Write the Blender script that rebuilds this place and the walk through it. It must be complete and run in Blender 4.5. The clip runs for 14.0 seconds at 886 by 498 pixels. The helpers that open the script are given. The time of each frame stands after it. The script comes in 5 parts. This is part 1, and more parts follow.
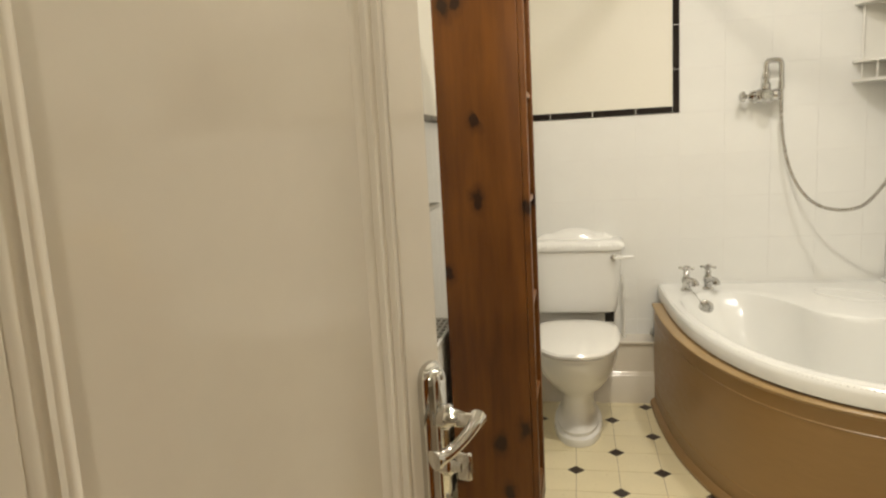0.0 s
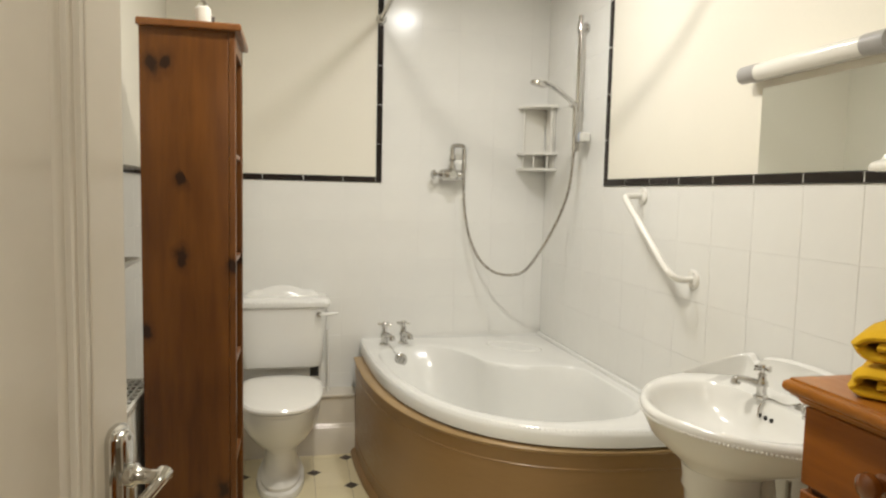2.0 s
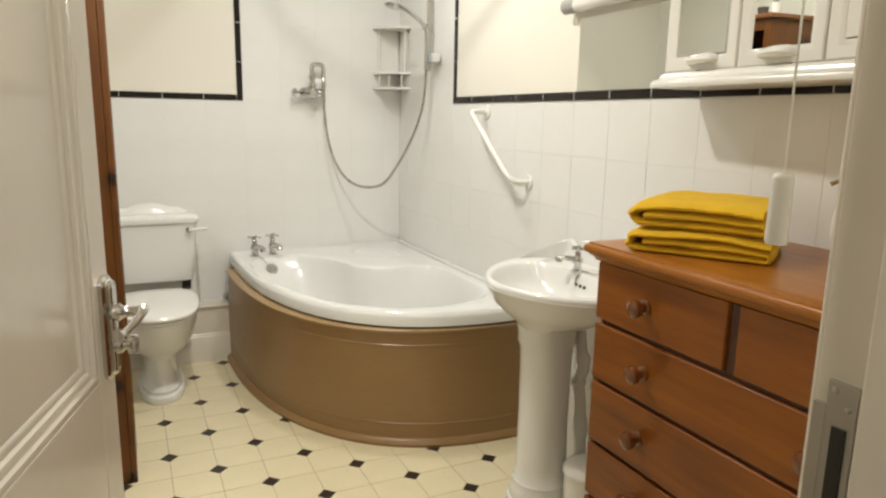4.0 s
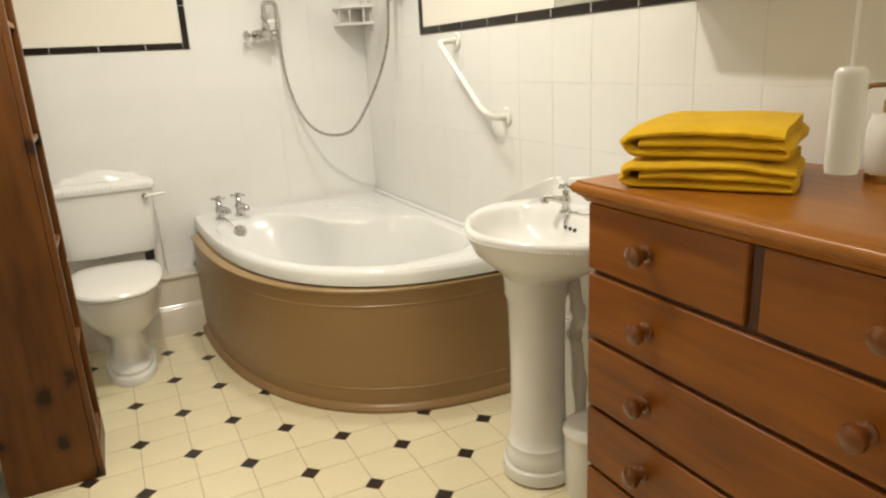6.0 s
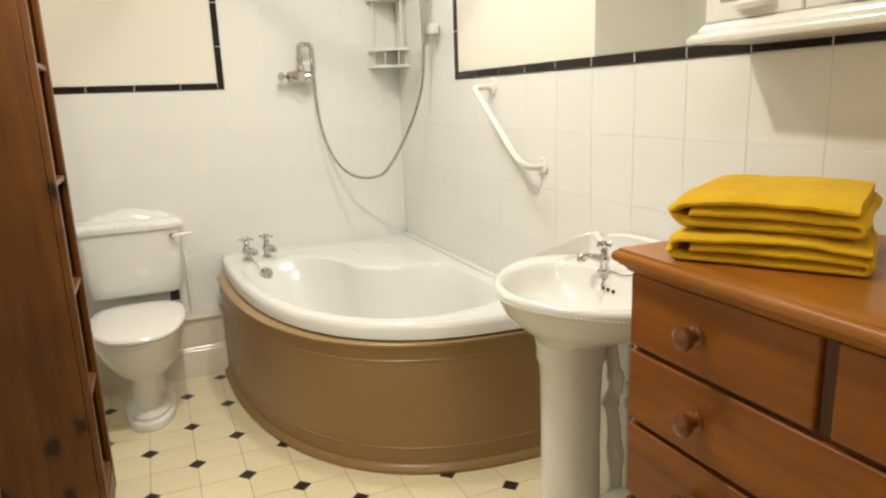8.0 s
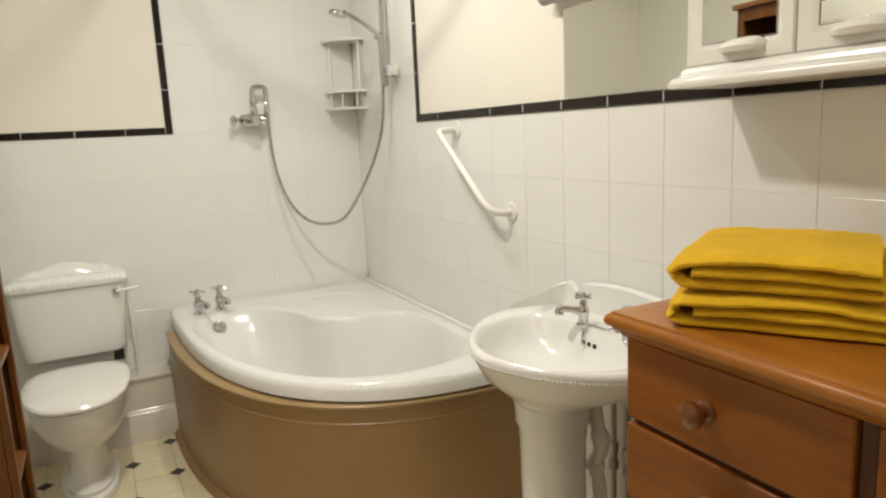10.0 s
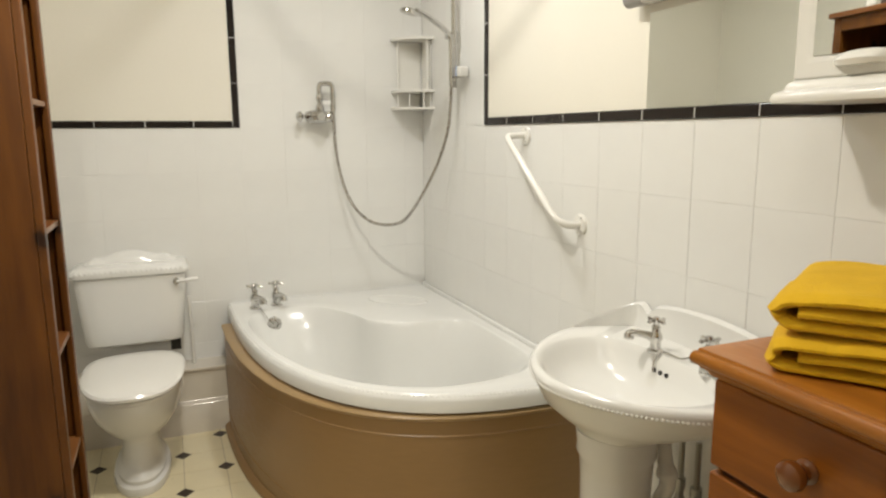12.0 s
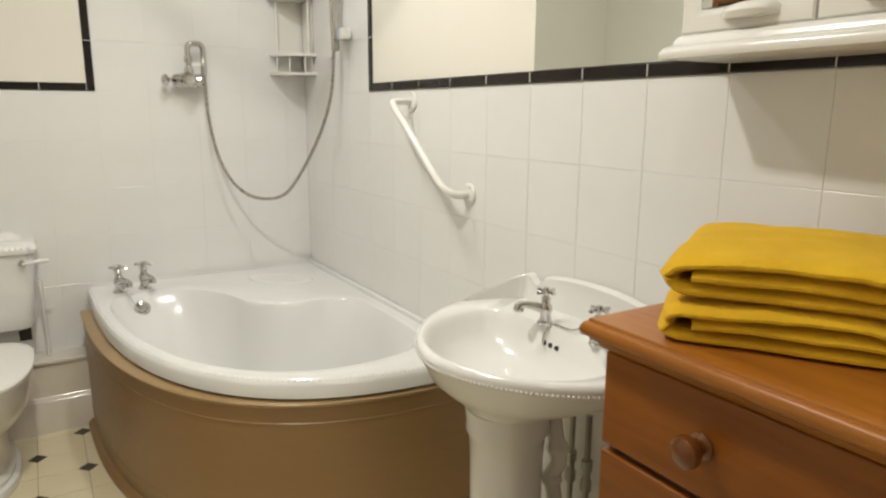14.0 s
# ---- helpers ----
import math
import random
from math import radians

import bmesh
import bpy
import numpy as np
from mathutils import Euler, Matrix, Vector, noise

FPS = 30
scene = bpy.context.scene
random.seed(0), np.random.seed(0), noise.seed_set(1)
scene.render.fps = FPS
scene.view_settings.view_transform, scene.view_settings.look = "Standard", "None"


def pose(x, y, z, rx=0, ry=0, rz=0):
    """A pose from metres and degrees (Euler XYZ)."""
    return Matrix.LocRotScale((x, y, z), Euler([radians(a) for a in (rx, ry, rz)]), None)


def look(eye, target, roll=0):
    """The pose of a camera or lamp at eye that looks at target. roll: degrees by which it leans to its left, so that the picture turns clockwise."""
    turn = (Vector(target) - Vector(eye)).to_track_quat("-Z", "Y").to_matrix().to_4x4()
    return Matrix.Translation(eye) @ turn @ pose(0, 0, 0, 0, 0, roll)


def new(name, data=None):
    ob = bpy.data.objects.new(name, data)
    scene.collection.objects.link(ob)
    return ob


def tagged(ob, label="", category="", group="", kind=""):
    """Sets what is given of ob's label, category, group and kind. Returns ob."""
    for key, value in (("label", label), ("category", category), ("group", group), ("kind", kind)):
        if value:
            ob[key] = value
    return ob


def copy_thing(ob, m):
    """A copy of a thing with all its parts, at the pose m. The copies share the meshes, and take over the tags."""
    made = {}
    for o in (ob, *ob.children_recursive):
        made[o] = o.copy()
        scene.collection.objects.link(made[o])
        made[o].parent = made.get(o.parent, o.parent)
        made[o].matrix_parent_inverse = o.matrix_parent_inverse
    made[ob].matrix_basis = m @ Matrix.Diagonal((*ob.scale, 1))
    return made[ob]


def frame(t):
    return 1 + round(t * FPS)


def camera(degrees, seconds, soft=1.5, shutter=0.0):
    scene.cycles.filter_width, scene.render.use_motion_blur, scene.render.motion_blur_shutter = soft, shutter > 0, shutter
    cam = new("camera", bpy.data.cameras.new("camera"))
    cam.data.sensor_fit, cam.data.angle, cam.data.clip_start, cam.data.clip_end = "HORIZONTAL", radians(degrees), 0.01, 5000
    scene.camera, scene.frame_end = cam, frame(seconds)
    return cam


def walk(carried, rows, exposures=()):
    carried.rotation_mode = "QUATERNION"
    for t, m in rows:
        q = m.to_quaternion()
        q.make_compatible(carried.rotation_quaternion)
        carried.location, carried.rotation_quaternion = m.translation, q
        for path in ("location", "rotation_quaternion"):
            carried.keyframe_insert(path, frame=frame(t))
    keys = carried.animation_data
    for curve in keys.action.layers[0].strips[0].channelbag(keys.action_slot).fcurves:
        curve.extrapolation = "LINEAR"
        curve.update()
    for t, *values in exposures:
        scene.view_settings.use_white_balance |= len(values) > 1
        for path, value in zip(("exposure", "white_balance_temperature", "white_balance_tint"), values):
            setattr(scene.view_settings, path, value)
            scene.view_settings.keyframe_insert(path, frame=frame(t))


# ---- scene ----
cam = camera(67.0, 14.0, soft=2.3)
PATH = [
    (0, (1.541, 0.684, 1.278), (1.143, 2.62, 0.969), -3.2),
    (0.5, (1.521, 0.697, 1.283), (1.163, 2.636, 0.946), -1.9),
    (1, (1.509, 0.722, 1.322), (1.454, 2.705, 1.066), -0.1),
    (1.5, (1.543, 0.68, 1.325), (1.739, 2.663, 1.147), -0.2),
    (2, (1.573, 0.561, 1.316), (2.009, 2.506, 1.15), 1.3),
    (2.5, (1.516, 0.485, 1.307), (2.033, 2.406, 1.099), 1.1),
    (3, (1.479, 0.412, 1.307), (2.249, 2.239, 1.042), 1.1),
    (3.5, (1.448, 0.352, 1.303), (2.305, 2.142, 1.054), 0.6),
    (4, (1.436, 0.279, 1.292), (2.275, 2.053, 0.908), 1.1),
    (4.2, (1.434, 0.261, 1.285), (2.23, 2.047, 0.866), 2.1),
    (6.3, (1.602, 0.484, 1.261), (2.447, 2.21, 0.707), -3.5),
    (6.5, (1.596, 0.487, 1.283), (2.449, 2.21, 0.732), -3.4),
    (7, (1.623, 0.515, 1.274), (2.414, 2.266, 0.719), -3.7),
    (7.5, (1.63, 0.506, 1.273), (2.429, 2.287, 0.836), -2.3),
    (7.7, (1.644, 0.527, 1.281), (2.409, 2.32, 0.833), -2.1),
    (9.8, (1.671, 0.698, 1.317), (2.491, 2.488, 0.964), -2.2),
    (10, (1.681, 0.703, 1.32), (2.573, 2.459, 0.973), -2.7),
    (10.5, (1.697, 0.724, 1.326), (2.618, 2.464, 0.973), -1.1),
    (11, (1.695, 0.767, 1.327), (2.521, 2.553, 0.969), -0.3),
    (11.5, (1.689, 0.782, 1.332), (2.427, 2.609, 0.99), -0.6),
    (12, (1.695, 0.791, 1.332), (2.44, 2.616, 0.991), -0.4),
    (12.5, (1.698, 0.805, 1.325), (2.426, 2.637, 0.987), -0.3),
    (13, (1.697, 0.808, 1.335), (2.418, 2.644, 1.008), -1.0),
    (13.5, (1.745, 0.833, 1.315), (2.62, 2.607, 1.022), -1.0),
    (14, (1.781, 0.884, 1.292), (2.794, 2.56, 0.887), 0.3),
]
# automatic exposure and white balance: seconds, stops, kelvin, tint
METER = [(0, 0.12, 7060, 10), (0.5, 0.14, 7000, 10), (1, 0.10, 6850, 10), (1.5, -0.02, 6650, 10), (2, -0.04, 6600, 10), (3, 0.05, 6520, 10), (4.2, 0.12, 6450, 10), (6.3, 0.22, 6920, 10),
         (7.7, 0.24, 6900, 10), (9.8, -0.03, 6640, 10), (12, 0.0, 6560, 10), (13, -0.02, 6380, 10), (14, -0.07, 6420, 10)]
walk(cam, [(t, look(eye, target, roll)) for t, eye, target, roll in PATH], METER)

# ---- light ----
world = bpy.data.worlds.new("world")
scene.world = world
world.use_nodes = True
world.node_tree.nodes["Background"].inputs[0].default_value = (0.9, 0.85, 0.75, 1)
world.node_tree.nodes["Background"].inputs[1].default_value = 0.05


def lamp(name, m, power, size, colour):
    data = bpy.data.lights.new(name, "AREA")
    data.shape, data.size, data.energy, data.color = "DISK", size, power, colour
    ob = new(name, data)
    ob.matrix_world = m
    return ob


WARM, COOL = (1.0, 0.955, 0.855), (1.0, 0.99, 0.965)
# weak unseen fill added near the door, its source only assumed
lamp("door_side_fill", pose(1.80, 1.15, 2.455), 3.0, 0.09, WARM)
lamp("bathroom_lamp", pose(1.85, 2.30, 2.455), 18.5, 0.12, WARM)
lamp("bath_lamp", pose(2.28, 2.95, 2.455), 9.0, 0.15, COOL)
lamp("landing_lamp", look((1.50, -0.95, 2.25), (1.5, 0.9, 1.0)), 14.0, 0.16, WARM)

# ---- room numbers ----
XW, XE, YS, YN, ZC = 0.985, 2.900, 0.620, 4.000, 2.50
PITCH, ZB = 0.197, 1.362          # wall tile pitch, underside of the black border
BAND = 0.031
DOOR_L, DOOR_R, DOOR_TOP = 1.160, 1.945, 2.03


# ---- materials ----
def nodes_of(name):
    m = bpy.data.materials.new(name)
    m.use_nodes = True
    nt = m.node_tree
    return m, nt, nt.nodes["Principled BSDF"]


def ramp(nt, fac, stops):
    r = nt.nodes.new("ShaderNodeValToRGB")
    while len(r.color_ramp.elements) < len(stops):
        r.color_ramp.elements.new(0.5)
    for e, (p, c) in zip(r.color_ramp.elements, stops):
        e.position, e.color = p, (*c, 1)
    nt.links.new(fac, r.inputs[0])
    return r.outputs[0]


def noise_node(nt, scale, detail=4, stretch=(1, 1, 1), rough=0.55):
    tc = nt.nodes.new("ShaderNodeTexCoord")
    mp = nt.nodes.new("ShaderNodeMapping")
    mp.inputs["Scale"].default_value = stretch
    n = nt.nodes.new("ShaderNodeTexNoise")
    n.inputs["Scale"].default_value, n.inputs["Detail"].default_value = scale, detail
    n.inputs["Roughness"].default_value = rough
    nt.links.new(tc.outputs["Object"], mp.inputs[0])
    nt.links.new(mp.outputs[0], n.inputs[0])
    return n.outputs["Fac"]


def bump(nt, bsdf, fac, strength, distance=0.002, after=None):
    b = nt.nodes.new("ShaderNodeBump")
    b.inputs["Strength"].default_value, b.inputs["Distance"].default_value = strength, distance
    nt.links.new(fac, b.inputs["Height"])
    if after:
        nt.links.new(after, b.inputs["Normal"])
    nt.links.new(b.outputs[0], bsdf.inputs["Normal"])
    return b.outputs[0]


def shade(c, k):
    return tuple(min(1.0, v * k) for v in c)


def surface(name, colour, rough, metal=0.0, coarse=3.0, fine=60.0, vary=0.06, relief=0.1, depth=0.001, coat=0.0, by_object=0.0, stretch=(1, 1, 1)):
    """A plain surface: broad and fine mottling in colour and gloss, fine relief."""
    m, nt, b = nodes_of(name)
    big, small = noise_node(nt, coarse, 3, stretch), noise_node(nt, fine, 5, stretch)
    mix = nt.nodes.new("ShaderNodeMath")
    mix.operation = "MULTIPLY_ADD"
    mix.inputs[1].default_value = 0.35
    nt.links.new(small, mix.inputs[0])
    half = nt.nodes.new("ShaderNodeMath")
    half.operation = "MULTIPLY"
    half.inputs[1].default_value = 0.65
    nt.links.new(big, half.inputs[0])
    nt.links.new(half.outputs[0], mix.inputs[2])
    fac = mix.outputs[0]
    if by_object:
        info = nt.nodes.new("ShaderNodeObjectInfo")
        add = nt.nodes.new("ShaderNodeMath")
        add.operation = "MULTIPLY_ADD"
        add.inputs[1].default_value = by_object
        nt.links.new(info.outputs["Random"], add.inputs[0])
        nt.links.new(fac, add.inputs[2])
        fac = add.outputs[0]
    nt.links.new(ramp(nt, fac, [(0.3, shade(colour, 1 - vary)), (0.7, shade(colour, 1 + vary))]), b.inputs["Base Color"])
    nt.links.new(ramp(nt, small, [(0.2, (rough * 0.8,) * 3), (0.8, (min(1, rough * 1.25),) * 3)]), b.inputs["Roughness"])
    b.inputs["Metallic"].default_value = metal
    b.inputs["Coat Weight"].default_value = coat
    b.inputs["Coat Roughness"].default_value = 0.08
    bump(nt, b, small, relief, depth)
    return m


def wood(name, light, dark, along, rough=0.3, knots=0.42, coat=0.18, flat="yz", size=1.0):
    """Stained pine: grain along one axis, dark knots, satin varnish."""
    m, nt, b = nodes_of(name)
    st = [9.0, 9.0, 9.0]
    st["xyz".index(along)] = 0.9
    grain = noise_node(nt, 3.2, 7, st, 0.6)
    fine = noise_node(nt, 16.0, 4, st, 0.7)
    blot = noise_node(nt, 2.2, 2)
    a = nt.nodes.new("ShaderNodeMath")
    a.operation = "MULTIPLY_ADD"
    a.inputs[1].default_value = 0.5
    nt.links.new(grain, a.inputs[0])
    c = nt.nodes.new("ShaderNodeMath")
    c.operation = "MULTIPLY"
    c.inputs[1].default_value = 0.5
    nt.links.new(blot, c.inputs[0])
    nt.links.new(c.outputs[0], a.inputs[2])
    col = ramp(nt, a.outputs[0], [(0.34, dark), (0.5, tuple((p + q) / 2 for p, q in zip(light, dark))), (0.66, light)])
    tc = nt.nodes.new("ShaderNodeTexCoord")
    sep, com = nt.nodes.new("ShaderNodeSeparateXYZ"), nt.nodes.new("ShaderNodeCombineXYZ")
    nt.links.new(tc.outputs["Object"], sep.inputs[0])
    across = "x" if along == "z" and flat == "xz" else "y" if along == "z" else "z"
    nt.links.new(sep.outputs[across.upper()], com.inputs[0])
    nt.links.new(sep.outputs[along.upper()], com.inputs[1])
    mp = nt.nodes.new("ShaderNodeMapping")
    mp.inputs["Scale"].default_value = (1.0, 0.66, 1.0)
    mp.inputs["Location"].default_value = (0.311, 0.173, 0.0)
    nt.links.new(com.outputs[0], mp.inputs[0])
    wob = nt.nodes.new("ShaderNodeTexNoise")
    wob.inputs["Scale"].default_value = 30
    nt.links.new(mp.outputs[0], wob.inputs[0])
    addv = nt.nodes.new("ShaderNodeMix")
    addv.data_type, addv.blend_type = "RGBA", "LINEAR_LIGHT"
    addv.inputs[0].default_value = 0.018
    nt.links.new(mp.outputs[0], addv.inputs[6])
    nt.links.new(wob.outputs["Color"], addv.inputs[7])
    v = nt.nodes.new("ShaderNodeTexVoronoi")
    v.voronoi_dimensions = "2D"
    v.inputs["Scale"].default_value = 8.5
    nt.links.new(addv.outputs[2], v.inputs["Vector"])
    spot = ramp(nt, v.outputs["Distance"], [(0.07 * size, (1, 1, 1)), (0.11 * size, (0.35, 0.35, 0.35)), (0.20 * size, (0, 0, 0))])
    few = ramp(nt, v.outputs["Color"], [(1 - knots, (0, 0, 0)), (1 - knots + 0.03, (1, 1, 1))])
    k = nt.nodes.new("ShaderNodeMath")
    k.operation = "MULTIPLY"
    nt.links.new(spot, k.inputs[0])
    nt.links.new(few, k.inputs[1])
    mx = nt.nodes.new("ShaderNodeMix")
    mx.data_type = "RGBA"
    nt.links.new(k.outputs[0], mx.inputs[0])
    nt.links.new(col, mx.inputs[6])
    mx.inputs[7].default_value = (*shade(dark, 0.3), 1)
    nt.links.new(mx.outputs[2], b.inputs["Base Color"])
    nt.links.new(ramp(nt, fine, [(0.2, (rough * 0.85,) * 3), (0.8, (rough * 1.3,) * 3)]), b.inputs["Roughness"])
    b.inputs["Coat Weight"].default_value, b.inputs["Coat Roughness"].default_value = coat, 0.15
    b.inputs["Specular IOR Level"].default_value = 0.3
    bump(nt, b, fine, 0.12, 0.001)
    return m


TILE = surface("white_glazed_tile", (0.80, 0.795, 0.765), 0.185, coarse=4, fine=14, vary=0.02, relief=0.05, depth=0.002, by_object=0.12)
GROUT = surface("pale_grout", (0.80, 0.79, 0.755), 0.85, fine=150, vary=0.10, relief=0.3)
BORDER = surface("black_glazed_border", (0.018, 0.014, 0.012), 0.12, vary=0.3, by_object=0.2)
BORDER.node_tree.nodes["Principled BSDF"].inputs["Specular IOR Level"].default_value = 0.22
PAINT = surface("cream_wall_paint", (0.82, 0.785, 0.69), 0.55, coarse=1.5, fine=90, vary=0.025, relief=0.12, depth=0.0015)
CEILING = surface("white_ceiling_paint", (0.80, 0.78, 0.73), 0.8, vary=0.02)
GLOSS = surface("off_white_gloss_paint", (0.70, 0.645, 0.555), 0.10, coarse=2.5, fine=35, vary=0.03, relief=0.10, depth=0.0015)
CERAMIC = surface("white_ceramic", (0.80, 0.795, 0.765), 0.18, coarse=5, fine=25, vary=0.015, relief=0.02, coat=0.04)
ACRYLIC = surface("white_acrylic", (0.80, 0.80, 0.775), 0.18, coarse=4, fine=25, vary=0.015, relief=0.03, coat=0.06)
SEAT = surface("white_plastic_seat", (0.82, 0.805, 0.76), 0.18, vary=0.015, relief=0.03)
PLASTIC = surface("white_plastic", (0.80, 0.785, 0.735), 0.185, vary=0.012, relief=0.008)
GREY = surface("grey_plastic", (0.36, 0.35, 0.34), 0.4, vary=0.05)
CHROME = surface("chrome", (0.60, 0.59, 0.57), 0.09, 1.0, vary=0.04, relief=0.02)
STEEL = surface("brushed_steel", (0.45, 0.44, 0.41), 0.34, 1.0, vary=0.08, relief=0.1)
HOSE = surface("metal_hose", (0.50, 0.48, 0.45), 0.26, 1.0, vary=0.08)
BRASS = surface("aged_brass", (0.45, 0.34, 0.17), 0.28, 1.0, vary=0.08)
PANEL = surface("tan_bath_panel", (0.282, 0.166, 0.066), 0.34, coarse=2.2, fine=24, vary=0.09, relief=0.05, stretch=(0.7, 0.7, 3.0))
# panel tan turned paler, the highlight along the top edge put into its colour
PANEL_EDGE_LIT = surface("tan_edge_lit", (0.35, 0.230, 0.105), 0.38, coarse=6, vary=0.12)
VINYL = surface("cream_vinyl", (0.76, 0.675, 0.455), 0.30, coarse=5, fine=70, vary=0.05, relief=0.10, by_object=0.10)
VINYL_DARK = surface("dark_vinyl_dot", (0.030, 0.019, 0.015), 0.32, vary=0.25)
VINYL_LINE = surface("vinyl_seam_line", (0.37, 0.31, 0.20), 0.5, vary=0.1)
CARPET = surface("beige_carpet", (0.36, 0.29, 0.21), 0.95, fine=200, vary=0.2, relief=0.6, depth=0.004)
MIRROR = surface("mirror_silver", (0.80, 0.83, 0.81), 0.015, 1.0, vary=0.005, relief=0.0)
DARK = surface("dark_hole", (0.02, 0.018, 0.015), 0.6)
GLASS_TINT = surface("smoked_glass_cup", (0.10, 0.08, 0.07), 0.1, vary=0.1, coat=0.5)
BLUE = surface("blue_plastic", (0.25, 0.35, 0.55), 0.3)
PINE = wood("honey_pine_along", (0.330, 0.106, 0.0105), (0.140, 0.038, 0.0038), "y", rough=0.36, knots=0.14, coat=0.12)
# same pine made lighter: light falling on the chest top, put into the colour
PINE_TOP_LIT = wood("pine_top_lit", (0.440, 0.165, 0.021), (0.225, 0.070, 0.008), "y", rough=0.30, knots=0.14, coat=0.15)
# same pine made darker: shade on the chest's end panels, put into the colour
PINE_SIDE_SHADE = wood("pine_side_shaded", (0.180, 0.058, 0.0075), (0.060, 0.016, 0.002), "z", rough=0.24, knots=0.14, coat=0.4)
# pine for set-back rails, divider and backs, recess shade put into its colour
PINE_RECESS_SHADE = wood("pine_recess_shade", (0.085, 0.026, 0.006), (0.045, 0.013, 0.004), "z", knots=0.1)
CUP_V = wood("brown_pine_upright", (0.170, 0.060, 0.009), (0.075, 0.024, 0.0038), "z", rough=0.38, knots=0.62, coat=0.08, flat="xz", size=1.5)
CUP_TOP = wood("brown_pine_top", (0.25, 0.10, 0.03), (0.15, 0.055, 0.015), "y", knots=0.2)


def towel_cloth():
    m, nt, b = nodes_of("mustard_towelling")
    big, small = noise_node(nt, 9, 4), noise_node(nt, 190, 3)
    nt.links.new(ramp(nt, big, [(0.3, (0.67, 0.385, 0.005)), (0.7, (0.85, 0.520, 0.011))]), b.inputs["Base Color"])
    b.inputs["Roughness"].default_value = 0.95
    b.inputs["Sheen Weight"].default_value = 0.35
    b.inputs["Sheen Tint"].default_value = (0.9, 0.65, 0.15, 1)
    n1 = bump(nt, b, small, 0.7, 0.003)
    bump(nt, b, big, 0.35, 0.012, n1)
    return m


KNOB = wood("dark_turned_pine", (0.210, 0.068, 0.012), (0.110, 0.030, 0.006), "z", rough=0.16, knots=0.05, coat=0.6)
TOWEL = towel_cloth()


# ---- mesh helpers ----
def box(bm, x0, y0, z0, x1, y1, z1, bevel=0.0, seg=2):
    vs = [bm.verts.new((x, y, z)) for x in (x0, x1) for y in (y0, y1) for z in (z0, z1)]
    a = [(0, 1, 3, 2), (4, 6, 7, 5), (0, 4, 5, 1), (2, 3, 7, 6), (0, 2, 6, 4), (1, 5, 7, 3)]
    fs = [bm.faces.new([vs[i] for i in f]) for f in a]
    if bevel:
        es = {e for f in fs for e in f.edges}
        made = bmesh.ops.bevel(bm, geom=list(es), offset=bevel, segments=seg, affect="EDGES", profile=0.5)
        bm.normal_update()
        fs = [f for f in {g for v in made["verts"] for g in v.link_faces} if max(abs(c) for c in f.normal) > 0.999] if made["verts"] else []
        for f in fs:                  # keep the broad faces flat
            f.normal_update()
            for e in f.edges:
                e.smooth = False
    return bm


def cuboid(x0, y0, z0, x1, y1, z1, bevel=0.0, seg=2):
    return box(bmesh.new(), x0, y0, z0, x1, y1, z1, bevel, seg)


def rings(bm, loops, close_first=True, close_last=True, cyclic=True):
    """Skin a row of equal loops of points."""
    rows = [[bm.verts.new(p) for p in lp] for lp in loops]
    n = len(rows[0])
    for a, b in zip(rows, rows[1:]):
        for i in range(n if cyclic else n - 1):
            j = (i + 1) % n
            bm.faces.new((a[i], a[j], b[j], b[i]))
    if close_first:
        bm.faces.new(rows[0][::-1])
    if close_last:
        bm.faces.new(rows[-1])
    return bm


def lathe(profile, seg=24, at=(0, 0, 0), axis="z", bm=None):
    """Turn a profile of (radius, height) round an axis through at."""
    bm = bm or bmesh.new()
    loops = []
    for r, h in profile:
        lp = []
        for i in range(seg):
            a = 2 * math.pi * i / seg
            u, v = max(r, 1e-5) * math.cos(a), max(r, 1e-5) * math.sin(a)
            p = {"z": (u, v, h), "x": (h, u, v), "y": (v, h, u)}[axis]
            lp.append((p[0] + at[0], p[1] + at[1], p[2] + at[2]))
        loops.append(lp)
    return rings(bm, loops)


def smooth_path(points, steps=8):
    """Catmull-Rom through the points."""
    ps = [Vector(p) for p in points]
    ps = [2 * ps[0] - ps[1]] + ps + [2 * ps[-1] - ps[-2]]
    out = []
    for a, b, c, d in zip(ps, ps[1:], ps[2:], ps[3:]):
        for k in range(steps):
            t = k / steps
            out.append(0.5 * (2 * b + (c - a) * t + (2 * a - 5 * b + 4 * c - d) * t * t + (3 * b - a - 3 * c + d) * t ** 3))
    return out + [ps[-2]]


def tube(path, radius, seg=10, bm=None, swell=None):
    bm = bm or bmesh.new()
    ps = [Vector(p) for p in path]
    up, loops = None, []
    for i, p in enumerate(ps):
        d = (ps[min(i + 1, len(ps) - 1)] - ps[max(i - 1, 0)]).normalized()
        if up is None:
            up = d.orthogonal().normalized()
        up = (up - d * up.dot(d)).normalized()
        side = d.cross(up)
        r = radius if swell is None else radius * swell(i, len(ps))
        loops.append([p + r * (math.cos(2 * math.pi * k / seg) * up + math.sin(2 * math.pi * k / seg) * side) for k in range(seg)])
    return rings(bm, loops)


